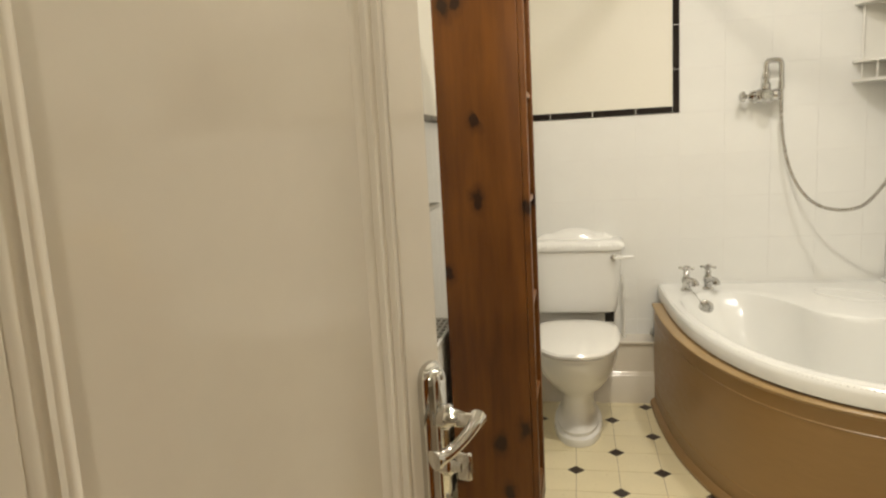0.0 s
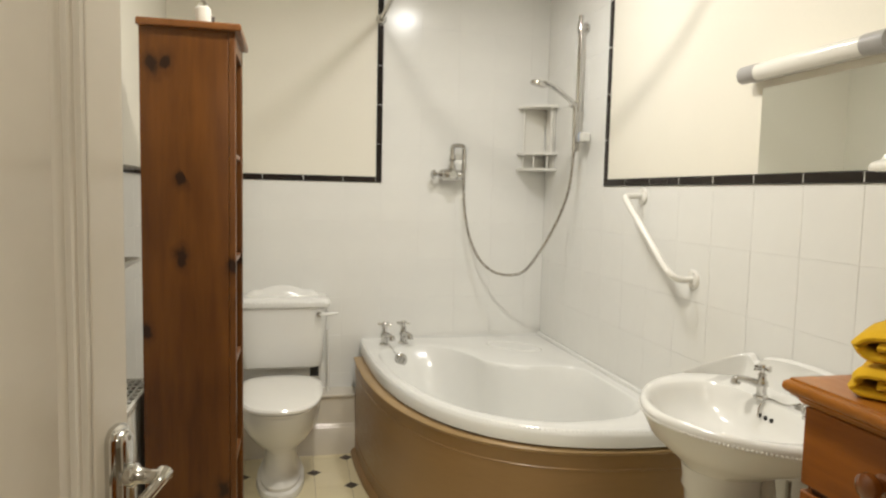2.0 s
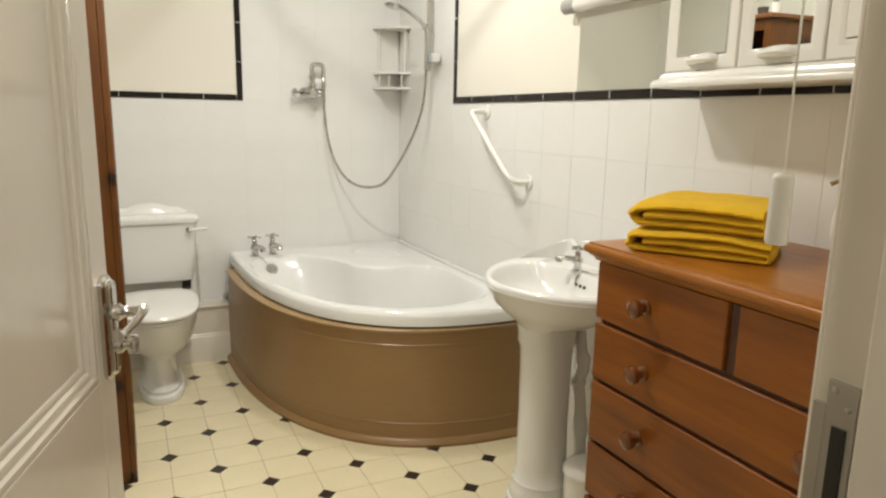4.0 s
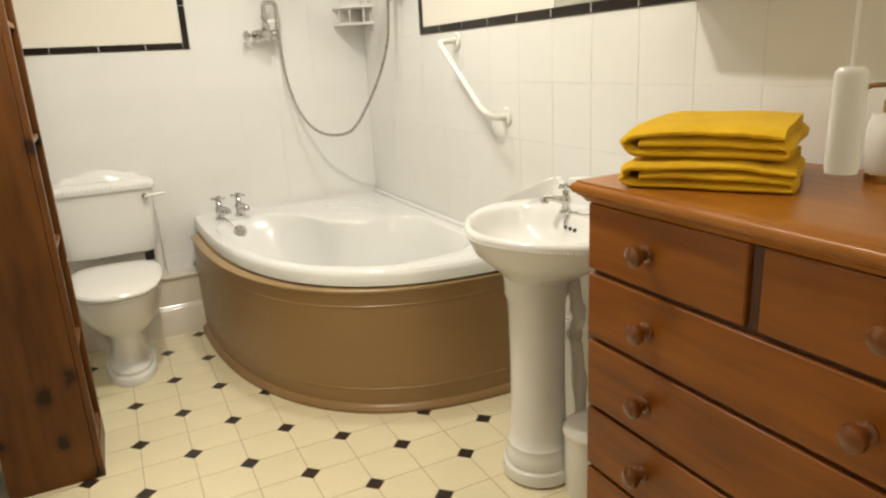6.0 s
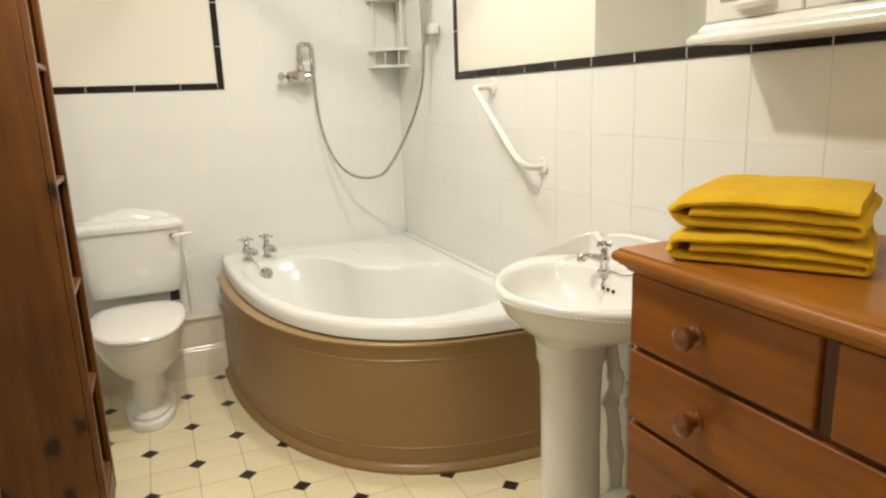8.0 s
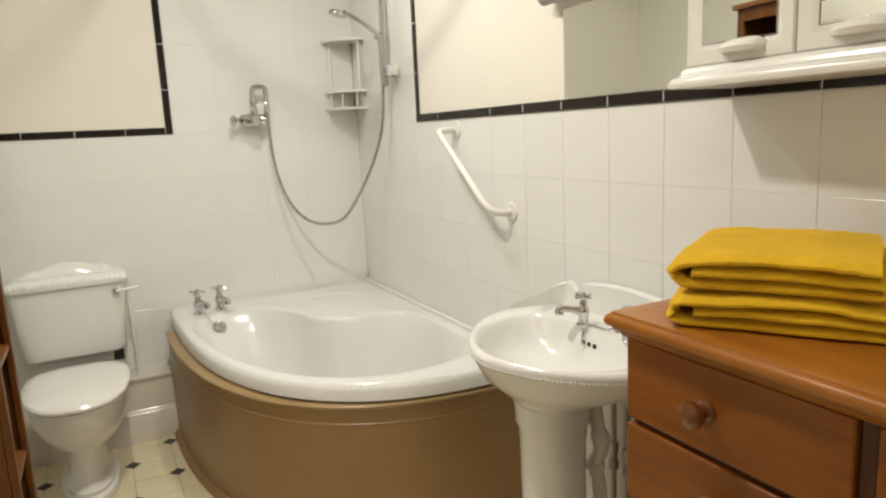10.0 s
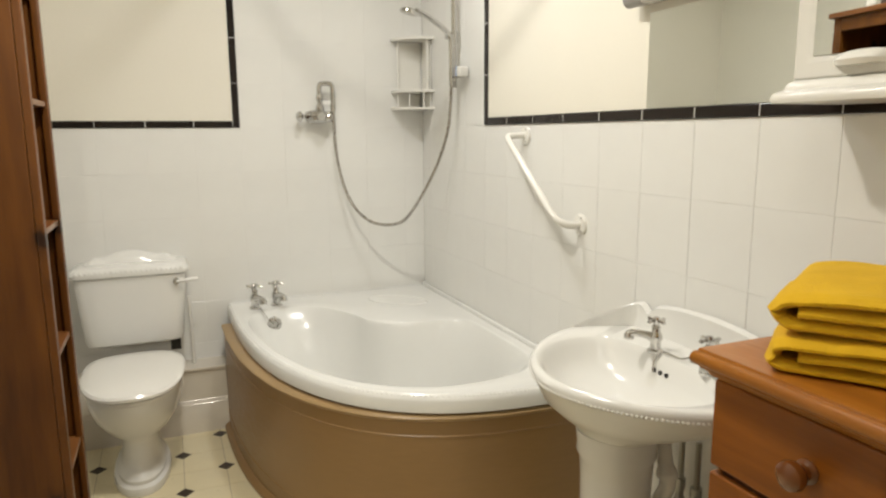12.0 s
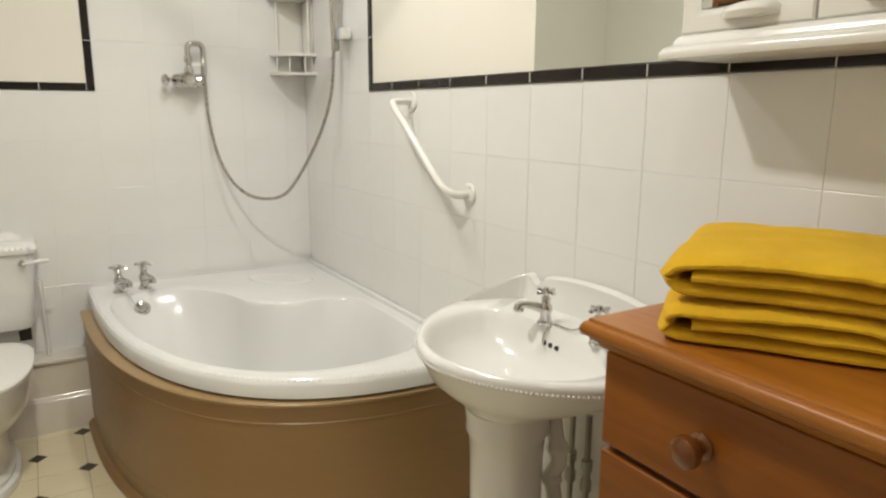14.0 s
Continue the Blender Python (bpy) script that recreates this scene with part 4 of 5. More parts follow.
# ---- wall cabinet ----
def build_cabinet():
    xf, y0, y1, z0, z1 = 2.765, 0.970, 1.704, 1.416, 1.976
    cab = thing("wall_cabinet", (XE, y1, z0), "white bathroom wall cabinet with two mirrored doors", "cabinet", turn=-2.0)
    W = y1 - y0
    D = XE - xf
    part("carcass", cuboid(-D + 0.0185, -W + 0.004, 0.004, -0.001, 0.003, z1 - z0 - 0.004, 0.002), PLASTIC, cab)
    for za, zb, flip in ((0.0, 0, 0), (z1 - z0, 0, 1)):
        prof = [(0.000, 0.006), (0.006, 0.002), (0.010, -0.004), (0.012, -0.010), (0.022, -0.015), (0.027, -0.022), (0.028, -0.028), (0.026, -0.034), (0.0, -0.036), (-0.1, -0.036)]
        bm = bmesh.new()
        loops = []
        for o, z in prof:
            z = -z + za if flip else z + za
            loops.append([(-D - o, -W - o, z), (-D - o, o, z), (-0.001, o, z), (-0.001, -W - o, z)] if o > -0.05 else [(-0.06, -W + 0.1, z), (-0.06, -0.1, z), (-0.001, -0.1, z), (-0.001, -W + 0.1, z)])
        part("cornice" if flip else "plinth_moulding", rings(bm, loops), PLASTIC, cab, "moulded white edge")
    H = z1 - z0
    spans = [(-0.236, 0.006, True), (-0.466, -0.240, True), (-0.728, -0.470, False)]
    for ya, yb, mirrored in spans:
        door = part("door", bmesh_frame(-D, -D + 0.018, ya, yb, 0.007, H - 0.007, 0.040), PLASTIC, cab)
        if mirrored:
            glass = part("mirror", cuboid(-D + 0.006, ya + 0.034, 0.046, -D + 0.010, yb - 0.034, H - 0.046), MIRROR, door, "mirror glass")
            glass.rotation_euler.z = radians(-1.2 if yb > 0 else 0.0)      # sits unevenly in its rebate
        else:
            part("panel", cuboid(-D + 0.004, ya + 0.036, 0.048, -D + 0.012, yb - 0.036, H - 0.048, 0.003), PLASTIC, door)
        # scooped pull at the foot of the door
        ym = (ya + yb) / 2 - (0.014 if ya > -0.3 else 0)
        bm = bmesh.new()
        loops = []
        for i in range(15):
            u = -1 + i / 7
            e = 1 - abs(u) ** 3.5
            y = ym + 0.052 * u
            loops.append([(-D + 0.002, y, 0.022), (-D - 0.020 * e - 0.001, y, 0.022 + 0.006 * (1 - e)), (-D - 0.024 * e - 0.001, y, 0.028 + 0.004 * e), (-D - 0.012 * e - 0.001, y, 0.034 + 0.010 * e), (-D + 0.002, y, 0.036 + 0.012 * e)])
        part("pull", rings(bm, loops), PLASTIC, door)


def bmesh_frame(x0, x1, ya, yb, za, zb, w):
    """A framed door: mitred moulded frame, open in the middle."""
    bm = bmesh.new()
    prof = [(0.0, x1), (0.0, x0 + 0.003), (0.003, x0), (w * 0.62, x0), (w * 0.72, x0 + 0.003), (w * 0.86, x0 + 0.004), (w, x0 + 0.010), (w, x1)]
    loops = [[(x, ya + o, za + o), (x, yb - o, za + o), (x, yb - o, zb - o), (x, ya + o, zb - o)] for o, x in prof]
    return rings(bm, loops, False, False)


build_cabinet()

# ---- wall mirror with strip light ----
wall_mirror = thing("wall_mirror", (XE, 1.985, ZB + BAND), "frameless wall mirror standing on the black border", "mirror")
part("glass", cuboid(-0.006, -0.295, 0.0, -0.001, 0.295, 0.245), MIRROR, wall_mirror)
strip = thing("strip_light", (XE, 2.080, 1.680), "cream shaver light with grey ends above the mirror", "wall light")
bm = bmesh.new()
def capsule(y0, y1, r, n=16):
    loops = []
    for y in (y0, y1):
        loops.append([(-0.036 - 0.022 * math.cos(2 * math.pi * k / n) * r, y, 0.024 * math.sin(2 * math.pi * k / n) * r) for k in range(n)])
    return loops
part("diffuser", rings(bmesh.new(), capsule(-0.185, 0.185, 1.0)), PLASTIC, strip, "cream plastic diffuser, unlit")
for a, b in ((0.184, 0.250), (-0.250, -0.184)):
    part("end_cap", rings(bmesh.new(), capsule(a, b, 1.06)), GREY, strip, "grey end cap")
part("back_plate", cuboid(-0.026, -0.240, -0.020, -0.001, 0.240, 0.020, 0.004), PLASTIC, strip)

# ---- grab rail ----
rail = thing("grab_rail", (XE, 2.760, 1.180), "white angled grab rail fixed to the tiles", "grab rail")
a, b = Vector((0, 0.183, 0.142)), Vector((0, -0.180, -0.137))
o = Vector((-0.082, 0, 0))
d = (b - a).normalized()
pts = [a, a + o * 0.55, a + o * 0.90 + d * 0.006, a + o + d * 0.030]
pts += [a + o + (b - a) * t for t in (0.25, 0.5, 0.75)]
pts += [b + o - d * 0.060, b + o * 0.86 - d * 0.020, b + o * 0.55, b]
part("bar", tube(smooth_path(pts, 6), 0.0118, 14), PLASTIC, rail)
for p in (a, b):
    fl = part("flange", lathe([(0.0, 0.0), (0.034, 0.0), (0.034, -0.004), (0.030, -0.008), (0.016, -0.009), (0.0, -0.009)], 24, tuple(p), "x"), PLASTIC, rail)
    for k in range(3):
        q = p + 0.025 * Vector((0, math.cos(2.1 * k), math.sin(2.1 * k)))
        part("screw", lathe([(0.0, -0.007), (0.004, -0.0075), (0.003, -0.0095), (0.0, -0.010)], 8, tuple(q), "x"), STEEL, fl)

# ---- shower valve, hose, rail ----
valve = thing("shower_valve", (2.365, YN, 1.412), "chrome exposed shower mixer on the tiled wall", "shower valve")
bm = lathe([(0.0, -0.066), (0.020, -0.064), (0.026, -0.052), (0.022, -0.040), (0.030, -0.030), (0.034, -0.006), (0.030, 0.020), (0.024, 0.030), (0.028, 0.046), (0.022, 0.058), (0.0, 0.060)], 20, (0, -0.060, 0), "x")
lathe([(0.0, 0.0), (0.030, 0.0), (0.030, -0.012), (0.018, -0.020), (0.018, -0.045), (0.0, -0.045)], 20, (-0.025, 0, 0), "y", bm)
lathe([(0.0, 0.0), (0.030, 0.0), (0.030, -0.012), (0.018, -0.020), (0.018, -0.045), (0.0, -0.045)], 20, (0.030, 0, 0), "y", bm)
part("body", bm, CHROME, valve)
part("control_knob", lathe([(0.0, -0.108), (0.014, -0.107), (0.024, -0.098), (0.024, -0.086), (0.010, -0.078), (0.009, -0.066), (0.0, -0.066)], 18, (0, -0.060, 0), "x"), CHROME, valve)
part("temperature_knob", lathe([(0.0, 0.0), (0.022, 0.0), (0.025, -0.006), (0.025, -0.022), (0.018, -0.028), (0.0, -0.028)], 18, (0.0, -0.084, 0.0), "y"), CHROME, valve)
bm = tube(smooth_path([(0.004, -0.06, 0.02), (0.004, -0.06, 0.09), (0.003, -0.06, 0.128), (0.010, -0.061, 0.146), (0.032, -0.062, 0.150), (0.056, -0.064, 0.147), (0.064, -0.066, 0.128), (0.064, -0.066, 0.09), (0.064, -0.068, 0.05)], 7), 0.0115, 12)
lathe([(0.0, 0.024), (0.018, 0.024), (0.020, 0.038), (0.016, 0.054), (0.0, 0.054)], 14, (0.004, -0.06, 0), "z", bm)
lathe([(0.0, 0.070), (0.016, 0.072), (0.018, 0.086), (0.015, 0.102), (0.0, 0.104)], 14, (0.004, -0.06, 0), "z", bm)
lathe([(0.0, 0.025), (0.0125, 0.025), (0.0125, 0.060), (0.0, 0.060)], 14, (0.064, -0.068, 0), "z", bm)
part("outlet_loop", bm, CHROME, valve)
part("label_tag", cuboid(0.012, -0.090, 0.058, 0.050, -0.086, 0.072, 0.001), CERAMIC, valve)

SX, SY = 2.862, 3.510
shower = thing("shower_rail", (SX, SY, 1.525), "chrome shower riser rail with a hand shower", "shower")
part("riser", tube([(0, 0, 0.0), (0, 0, 0.3), (0, 0, 0.62)], 0.0120, 14), CHROME, shower)
for z in (0.060, 0.565):
    bm = lathe([(0.0, XE - SX), (0.020, XE - SX), (0.020, XE - SX - 0.010), (0.014, XE - SX - 0.016), (0.014, 0.0), (0.0, 0.0)], 14, (0, 0, z), "x")
    lathe([(0.0, z - 0.022), (0.0165, z - 0.022), (0.0165, z + 0.022), (0.0, z + 0.022)], 14, (0, 0, 0), "z", bm)
    part("bracket", bm, CHROME, shower)
part("soap_tray", cuboid(-0.010, -0.085, 0.040, 0.030, -0.022, 0.082, 0.006, 3), PLASTIC, shower, "clear plastic soap tray")
part("tray_stripe", cuboid(-0.012, -0.050, 0.042, 0.028, -0.038, 0.084, 0.004), BLUE, shower)
bm = lathe([(0.0, 0.185), (0.019, 0.185), (0.020, 0.205), (0.019, 0.230), (0.0, 0.230)], 16)
lathe([(0.0, -0.02), (0.012, -0.02), (0.014, 0.018), (0.012, 0.026), (0.0, 0.026)], 14, (-0.020, -0.005, 0.210), "x", bm)
slider = part("slider", bm, CHROME, shower)
hs = smooth_path([(-0.020, -0.020, 0.004), (-0.021, -0.020, 0.070), (-0.022, -0.021, 0.150), (-0.030, -0.024, 0.208), (-0.085, -0.042, 0.248), (-0.150, -0.064, 0.278), (-0.200, -0.080, 0.290)], 6)
hand = part("hand_shower", tube(hs, 0.0115, 14, None, lambda i, n: 1.0 if i < 0.45 * n else 0.92 + 0.5 * (i / n - 0.45) ** 2), CHROME, shower, "chrome hand shower")
head = lathe([(0.0, 0.012), (0.016, 0.011), (0.030, 0.006), (0.036, -0.004), (0.035, -0.011), (0.030, -0.013), (0.0, -0.014)], 26)
bmesh.ops.transform(head, matrix=pose(-0.232, -0.088, 0.288, 6, 16, 0), verts=head.verts)
part("spray_head", head, CHROME, hand)

hose_a, hose_b = Vector((2.429, YN - 0.068, 1.440)), Vector((SX - 0.020, SY - 0.020, 1.530))
pts = []
for i in range(15):
    u = i / 14
    a_ = math.pi * u
    w = 0.5 - 0.5 * math.copysign(abs(math.cos(a_)) ** 0.80, math.cos(a_))      # hangs steep at both ends
    w -= 0.10 * math.sin(math.pi * max(0.0, (u - 0.40) / 0.60)) ** 2
    dip = math.sin(a_) ** 0.85
    z = hose_a.z + (hose_b.z - hose_a.z) * u - (0.5 * (hose_a.z + hose_b.z) - 0.915) * dip
    p = hose_a.lerp(hose_b, w)
    pts.append((p.x, p.y + 0.012 * math.sin(math.pi * u), z))
hose = thing("shower_hose", tuple(hose_a), "ribbed metal shower hose hanging in a loop", "hose")
path = [Vector(p) - hose_a for p in smooth_path(pts, 18)]
part("tube", tube(path, 0.0078, 8, None, lambda i, n: 1.0 if i % 2 else 0.86), HOSE, hose)

# ---- corner caddy ----
caddy = thing("corner_caddy", (XE, YN, 1.445), "white plastic corner shelf rack above the bath", "shelf")
def quarter(r, z, t, lip=0.0):
    n = 14
    arc = [(-r * math.cos(math.pi / 2 * i / n), -r * math.sin(math.pi / 2 * i / n)) for i in range(n + 1)]
    ring_ = [(-0.002, -0.002)] + arc
    k = (r - 0.006) / r
    loops = [[(x, y, z) for x, y in ring_], [(x, y, z + t) for x, y in ring_]]
    return rings(bmesh.new(), loops)
R_ = 0.165
for z in (0.0, 0.082, 0.325):
    part("shelf", quarter(R_, z, 0.012), PLASTIC, caddy)
part("back_panel", cuboid(-0.130, -0.008, 0.012, -0.014, -0.002, 0.330, 0.002), PLASTIC, caddy)
part("back_panel", cuboid(-0.008, -0.130, 0.012, -0.002, -0.014, 0.330, 0.002), PLASTIC, caddy)
for k in range(3):
    ang = radians(18 + 27 * k)
    part("upright", tube([(-0.150 * math.cos(ang), -0.150 * math.sin(ang), 0.008), (-0.150 * math.cos(ang), -0.150 * math.sin(ang), 0.09)], 0.004, 8), PLASTIC, caddy)
for ang in (10, 80):
    a_ = radians(ang)
    part("upright", tube([(-0.135 * math.cos(a_), -0.135 * math.sin(a_), 0.09), (-0.135 * math.cos(a_), -0.135 * math.sin(a_), 0.33)], 0.006, 8), PLASTIC, caddy)


# ---- tall shelf unit ----
def build_tall_unit():
    x0, x1, y0, y1, h = 1.130, 1.400, 2.700, 3.000, 1.805
    ox, oy = (x0 + x1) / 2, (y0 + y1) / 2
    X, Y = (x1 - x0) / 2, (y1 - y0) / 2
    u = thing("tall_shelf_unit", (ox, oy, 0), "tall narrow brown pine shelf unit with open front", "shelf unit")
    for y in (-Y, Y - 0.020):
        part("side", cuboid(-X, y, 0.0, X - 0.020, y + 0.020, h - 0.022, 0.002), CUP_V, u)
    part("back", cuboid(-X + 0.002, -Y + 0.02, 0.04, -X + 0.010, Y - 0.02, h - 0.022), PINE_RECESS_SHADE, u)
    for y in (-Y - 0.001, Y - 0.034):
        part("stile", cuboid(X - 0.0195, y, 0.0, X, y + 0.035, h - 0.022, 0.004, 3), CUP_V, u)
    for z0, z1 in ((0.0, 0.09), (h - 0.075, h - 0.022)):
        part("rail", cuboid(X - 0.0195, -Y + 0.034, z0, X - 0.001, Y - 0.034, z1, 0.003), CUP_V, u)
    for z in (0.090, 0.42, 0.75, 1.08, 1.41):
        part("shelf", cuboid(-X + 0.010, -Y + 0.02, z, X - 0.006, Y - 0.02, z + 0.016, 0.002), CUP_TOP, u)
    part("top", cuboid(-X - 0.006, -Y - 0.016, h - 0.022, X + 0.018, Y + 0.016, h, 0.005, 3), CUP_TOP, u)
    return h


top = build_tall_unit()
jar = thing("candle_jar", (1.300, 2.775, top), "cream candle jar with chrome lid", "jar")
part("jar", lathe([(0.0, 0.0), (0.022, 0.0), (0.024, 0.004), (0.024, 0.055), (0.018, 0.062), (0.0, 0.062)], 20), PLASTIC, jar)
part("lid", lathe([(0.0, 0.061), (0.014, 0.061), (0.014, 0.072), (0.006, 0.080), (0.0, 0.080)], 16), CHROME, jar)
cup = thing("candle_cup", (1.300, 2.850, top), "small dark glass candle cup", "candle holder")
part("cup", lathe([(0.0, 0.0), (0.018, 0.0), (0.020, 0.004), (0.027, 0.050), (0.024, 0.050), (0.018, 0.010), (0.0, 0.010)], 20), GLASS_TINT, cup)
bottle = thing("small_bottle", (1.295, 2.930, top), "small pale bottle with a slim neck", "bottle")
part("bottle", lathe([(0.0, 0.0), (0.020, 0.0), (0.022, 0.004), (0.022, 0.035), (0.008, 0.050), (0.006, 0.085), (0.0, 0.086)], 18), PLASTIC, bottle)

# ---- radiator ----
rad = thing("radiator", (1.055, 2.220, 0.100), "white panel radiator with a slotted top grille", "radiator")
RW, RH = 0.76, 0.560
bm = bmesh.new()
loops = []
n = 96
for i in range(n + 1):
    y = -RW + 2 * RW * i / n
    x = 0.045 + 0.005 * math.cos(2 * math.pi * i / 4)
    loops.append([(x, y, 0.0), (x, y, RH - 0.02), (0.038, y, RH - 0.012), (0.036, y, RH - 0.02), (0.036, y, 0.0)])
part("front_panel", rings(bm, loops), PLASTIC, rad)
part("back_panel", cuboid(-0.045, -RW, 0.0, -0.036, RW, RH - 0.012, 0.002), PLASTIC, rad)
for y in (-RW - 0.002, RW - 0.002):
    part("end_cover", cuboid(-0.047, y, 0.01, 0.051, y + 0.004, RH, 0.0015), PLASTIC, rad)
bm = bmesh.new()
box(bm, 0.040, -RW + 0.003, RH - 0.014, 0.051, RW - 0.003, RH + 0.002, 0.002)
box(bm, -0.047, -RW + 0.003, RH - 0.014, -0.036, RW - 0.003, RH + 0.002, 0.002)
for x in (-0.020, 0.000, 0.020):
    box(bm, x - 0.003, -RW + 0.003, RH - 0.005, x + 0.003, RW - 0.003, RH + 0.001, 0.0008, 1)
for i in range(38):
    y = -RW + 0.02 + (2 * RW - 0.04) * i / 37
    box(bm, -0.037, y - 0.006, RH - 0.004, 0.041, y + 0.006, RH + 0.0005)
part("grille", bm, PLASTIC, rad, "white slotted grille")

# ---- towel rail on the west wall ----
tr = thing("towel_rail", (XW, 2.780, 1.060), "dull chrome towel rail above the radiator", "towel rail")
part("bar", tube([(0.055, -0.30, 0.0), (0.055, 0.0, 0.0), (0.055, 0.30, 0.0)], 0.009, 12), STEEL, tr)
for y in (-0.29, 0.29):
    part("bracket", lathe([(0.0, 0.0), (0.020, 0.0), (0.020, 0.008), (0.010, 0.014), (0.010, 0.058), (0.0, 0.060)], 14, (0, y, 0), "x"), STEEL, tr)

# ---- ceiling spotlights ----
spot = thing("ceiling_spotlight", (1.85, 2.30, ZC), "small round white recessed ceiling spotlight", "ceiling light", "ceiling spotlights")
part("rim", lathe([(0.050, 0.0), (0.062, 0.0), (0.060, -0.006), (0.050, -0.008), (0.047, 0.0)], 28), PLASTIC, spot)
copy_thing(spot, pose(2.28, 2.95, ZC))
# unseen fitting added to go with the fill near the door
copy_thing(spot, pose(1.80, 1.15, ZC))

# ---- shower curtain rail ----
cr = thing("curtain_rail", (2.000, YN, 2.180), "bent chrome shower curtain rail above the bath", "curtain rail")
path = [(0, 0, 0), (0, -0.20, 0), (0, -0.55, 0)] + [(0.55 - 0.55 * math.cos(t), -0.95 - 0.59 * math.sin(t), 0) for t in np.linspace(0.0, math.pi / 2, 8)] + [(0.75, -1.54, 0), (XE - 2.0, -1.54, 0)]
part("pole", tube(smooth_path(path, 5), 0.0125, 12), CHROME, cr)
part("flange", lathe([(0.0, 0.0), (0.028, 0.0), (0.026, -0.012), (0.016, -0.022), (0.0, -0.022)], 18, (0, 0, 0), "y"), CHROME, cr)
part("flange", lathe([(0.0, 0.0), (0.028, 0.0), (0.026, -0.012), (0.016, -0.022), (0.0, -0.022)], 18, (XE - 2.0, -1.54, 0), "x"), CHROME, cr)

# ---- pieces: floor vinyl, border and wall tiles ----
S, CUT, SEAM = 0.1605, 0.033, 0.0011
FX, FY = 1.992, 2.683


def flat_piece(name, outline, material, thick=0.0012):
    me = bpy.data.meshes.new(name)
    n = len(outline)
    vs = [(x, y, 0.0) for x, y in outline] + [(x, y, -thick) for x, y in outline]
    fs = [tuple(range(n))] + [(i, i + n, (i + 1) % n + n, (i + 1) % n) for i in range(n)]
    me.from_pydata(vs, [], fs)
    me.materials.append(material)
    return me


h = S / 2 - SEAM
c = CUT
tile_a = flat_piece("vinyl_tile", [(-h + c, -h), (h, -h), (h, h - c), (h - c, h), (-h, h), (-h, -h + c)], VINYL)
tile_b = flat_piece("vinyl_tile_turned", [(-h, -h), (h - c, -h), (h, -h + c), (h, h), (-h + c, h), (-h, h - c)], VINYL)
q = CUT - SEAM * 1.4
dot = flat_piece("vinyl_diamond", [(q, 0), (0, q), (-q, 0), (0, -q)], VINYL_DARK)
for i in range(-8, 8):
    for j in range(-15, 10):
        x, y = FX + i * S, FY + j * S
        if XW - 0.03 < x < XE + 0.03 and YS - 0.03 < y < YN + 0.03 and (i + j) % 2 == 0:
            ob = new("diamond", dot)
            ob.location, ob.parent = (x, y, 0.0), floor
        x, y = x + S / 2, y + S / 2
        if XW - 0.07 < x < XE + 0.07 and YS + 0.02 < y < YN + 0.07:
            ob = new("vinyl_tile", tile_a if (i + j) % 2 == 0 else tile_b)
            ob.location, ob.parent = (x, y, 0.0), floor

cache = {}


def tile_mesh(w, h_, deep, material, round_):
    """A cushion-edged tile: w along local x, h_ along local z, face towards local -y, back at y = 0."""
    key = (round(w, 4), round(h_, 4), material.name)
    if key not in cache:
        a, b, r = w / 2, h_ / 2, round_
        me = bpy.data.meshes.new("tile")
        out = [(-a, -b), (a, -b), (a, b), (-a, b)]
        inn = [(-a + r, -b + r), (a - r, -b + r), (a - r, b - r), (-a + r, b - r)]
        vs = [(x, 0, z) for x, z in out] + [(x, -deep + r * 0.6, z) for x, z in out] + [(x, -deep, z) for x, z in inn]
        fs = [(8, 9, 10, 11)]
        for k in range(4):
            m = (k + 1) % 4
            fs += [(k, m, m + 4, k + 4), (k + 4, m + 4, m + 8, k + 8)]
        me.from_pydata(vs, [], fs)
        me.materials.append(material)
        cache[key] = me
    return cache[key]


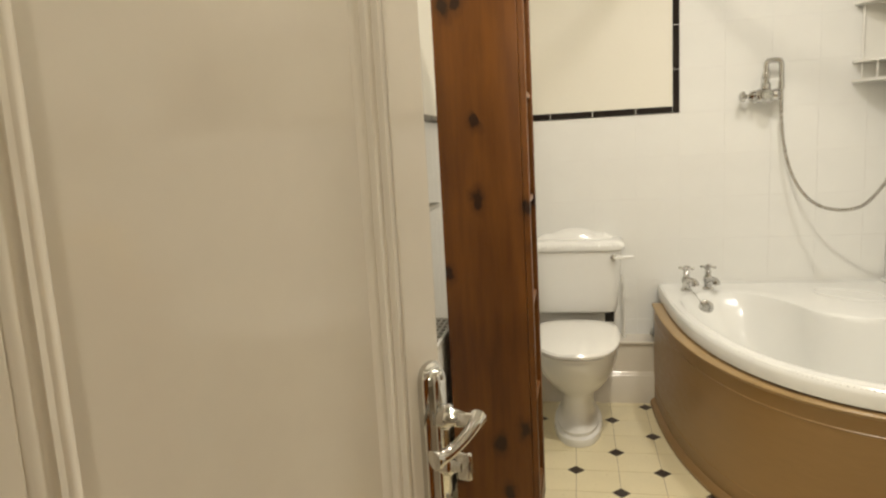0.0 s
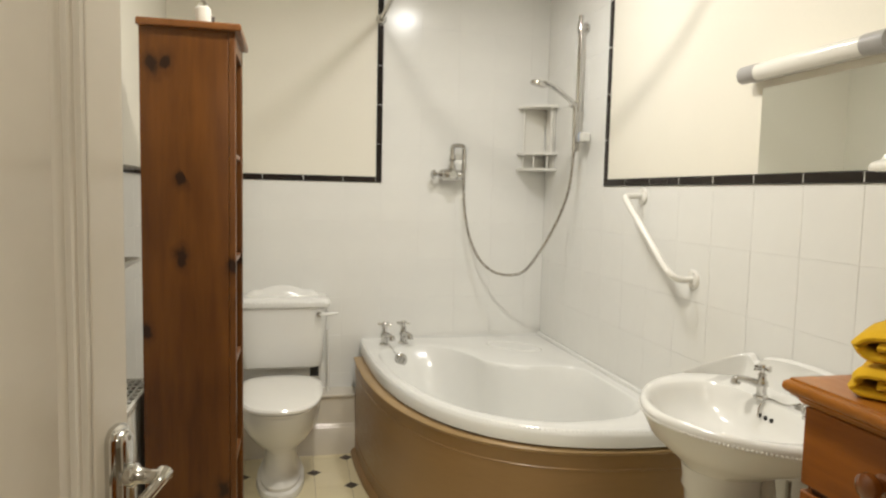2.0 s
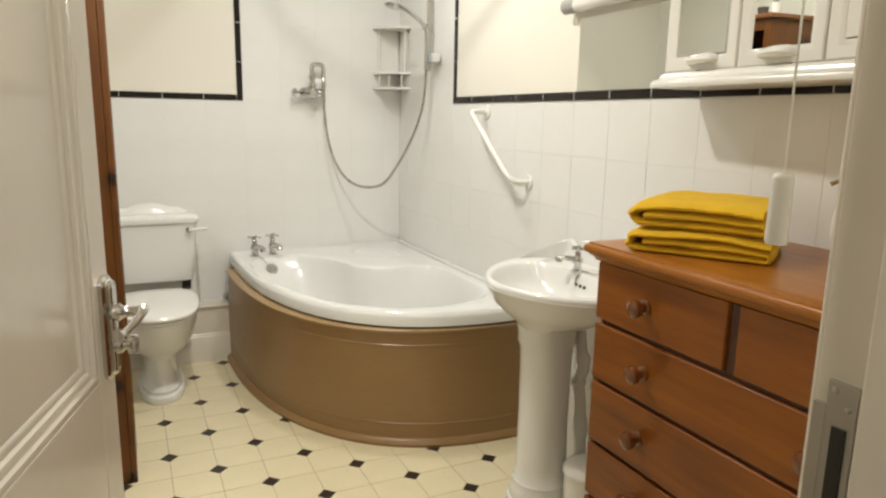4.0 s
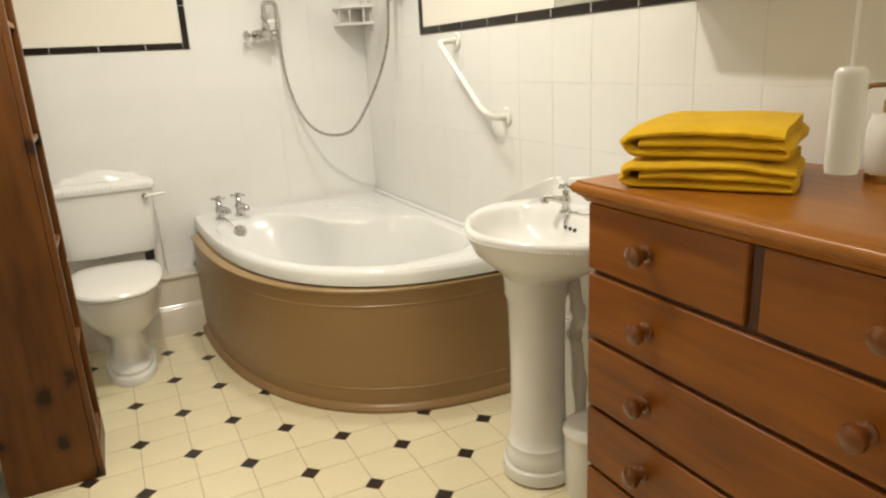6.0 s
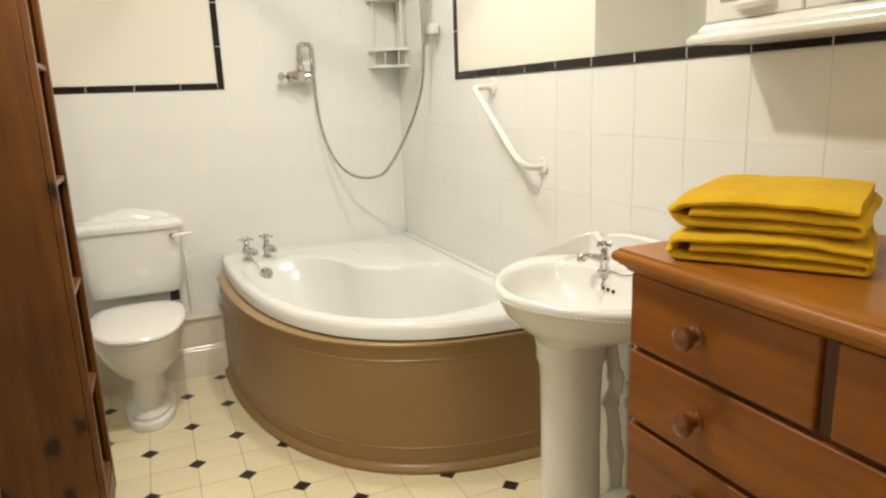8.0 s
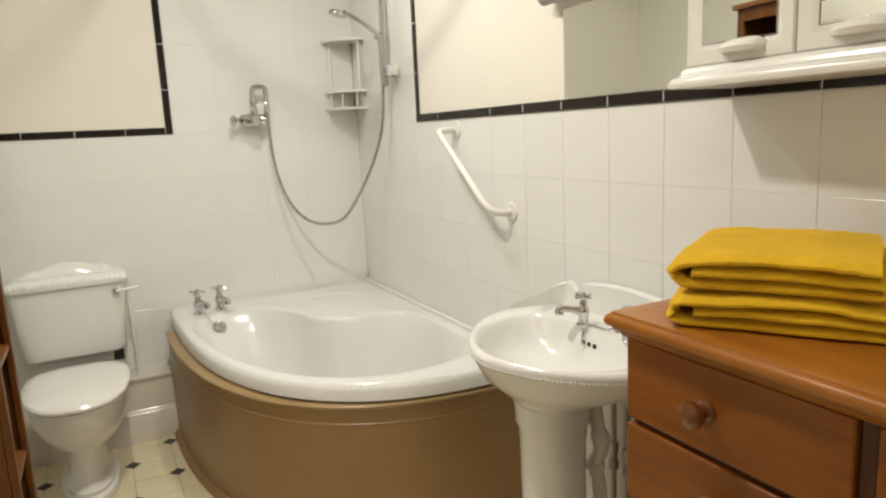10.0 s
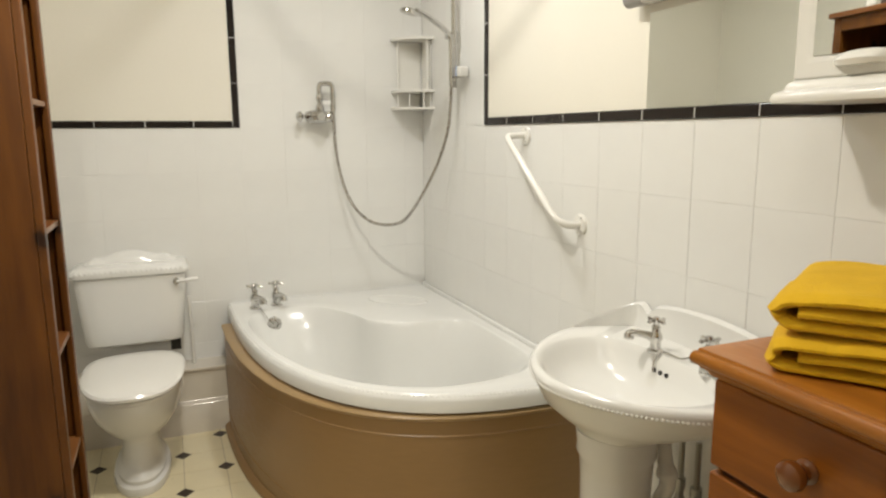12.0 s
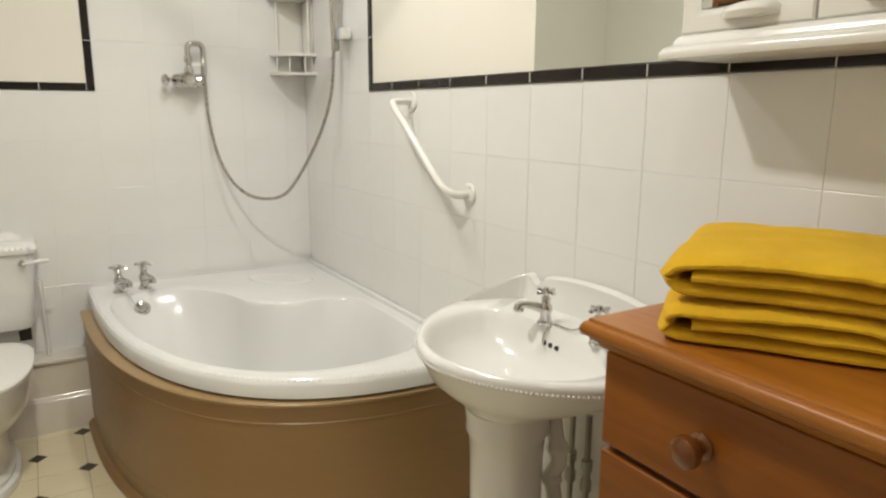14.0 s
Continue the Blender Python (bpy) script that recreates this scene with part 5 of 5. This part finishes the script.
def lay(wall, turn, to_world, u0, u1, z0, z1, ua, za, material=TILE, name="tile", pu=PITCH, pz=PITCH, gap=0.0008, deep=SKIN, lift=0.0, tilt=0.12):
    """Fill a rectangle of the wall with tiles on a grid through (ua, za); edge tiles are cut."""
    rnd = random.Random(int(abs(u0 * 131 + z0 * 37 + turn)))
    i0, i1 = math.floor((u0 - ua) / pu + 1e-6), math.ceil((u1 - ua) / pu - 1e-6)
    j0, j1 = math.floor((z0 - za) / pz + 1e-6), math.ceil((z1 - za) / pz - 1e-6)
    for i in range(i0, i1):
        for j in range(j0, j1):
            a, b = max(u0, ua + i * pu), min(u1, ua + (i + 1) * pu)
            c_, d_ = max(z0, za + j * pz), min(z1, za + (j + 1) * pz)
            if b - a < 0.012 or d_ - c_ < 0.008:
                continue
            ob = new(name, tile_mesh(b - a - gap, d_ - c_ - gap, deep + lift, material, 0.0009 if material is TILE else 0.003))
            x, y = to_world((a + b) / 2)
            ob.matrix_world = pose(x, y, (c_ + d_) / 2, rnd.uniform(-tilt, tilt), 0, turn + rnd.uniform(-tilt, tilt))
            ob.parent = wall


north = lambda u: (u, YN + SKIN)
east = lambda u: (XE + SKIN, u)
west = lambda u: (XW - SKIN, u)
VN, VE = 2.013, 3.284              # room corner side of the upright borders
lay(wall_north, 0, north, XW, XE, 0.0, ZB, VN, ZB)
lay(wall_north, 0, north, VN, XE, ZB, ZC, VN, ZB)
lay(wall_east, -90, east, YS, YN, 0.0, ZB, VE, ZB)
lay(wall_east, -90, east, VE, YN, ZB, ZC, VE, ZB)
lay(wall_west, 90, west, YS, YN, 0.0, ZB, VE, ZB)
for w_, t_, f_, a_, b_, g_ in ((wall_north, 0, north, XW, VN - BAND, VN), (wall_east, -90, east, YS, VE - BAND, VE), (wall_west, 90, west, YS, YN, VE)):
    lay(w_, t_, f_, a_, b_, ZB, ZB + BAND, g_, ZB, BORDER, "border_tile", pz=BAND, gap=0.0022, lift=0.006, tilt=0.3)
lay(wall_north, 0, north, VN - BAND, VN, ZB, ZC, VN - BAND, ZB, BORDER, "border_tile", pu=BAND, gap=0.0022, lift=0.006, tilt=0.3)
lay(wall_east, -90, east, VE - BAND, VE, ZB, ZC, VE - BAND, ZB, BORDER, "border_tile", pu=BAND, gap=0.0022, lift=0.006, tilt=0.3)
# pale joints between the border tiles
for w_, b_ in ((wall_north, (XW, YN - 0.0042, ZB + 0.002, VN - BAND, YN + 0.001, ZB + BAND - 0.002)), (wall_north, (VN - BAND + 0.002, YN - 0.0042, ZB + 0.002, VN - 0.002, YN + 0.001, ZC)),
               (wall_east, (XE - 0.0042, YS, ZB + 0.002, XE + 0.001, VE - BAND, ZB + BAND - 0.002)), (wall_east, (XE - 0.0042, VE - BAND + 0.002, ZB + 0.002, XE + 0.001, VE - 0.002, ZC))):
    part("border_joint", cuboid(*b_), GROUT, w_)
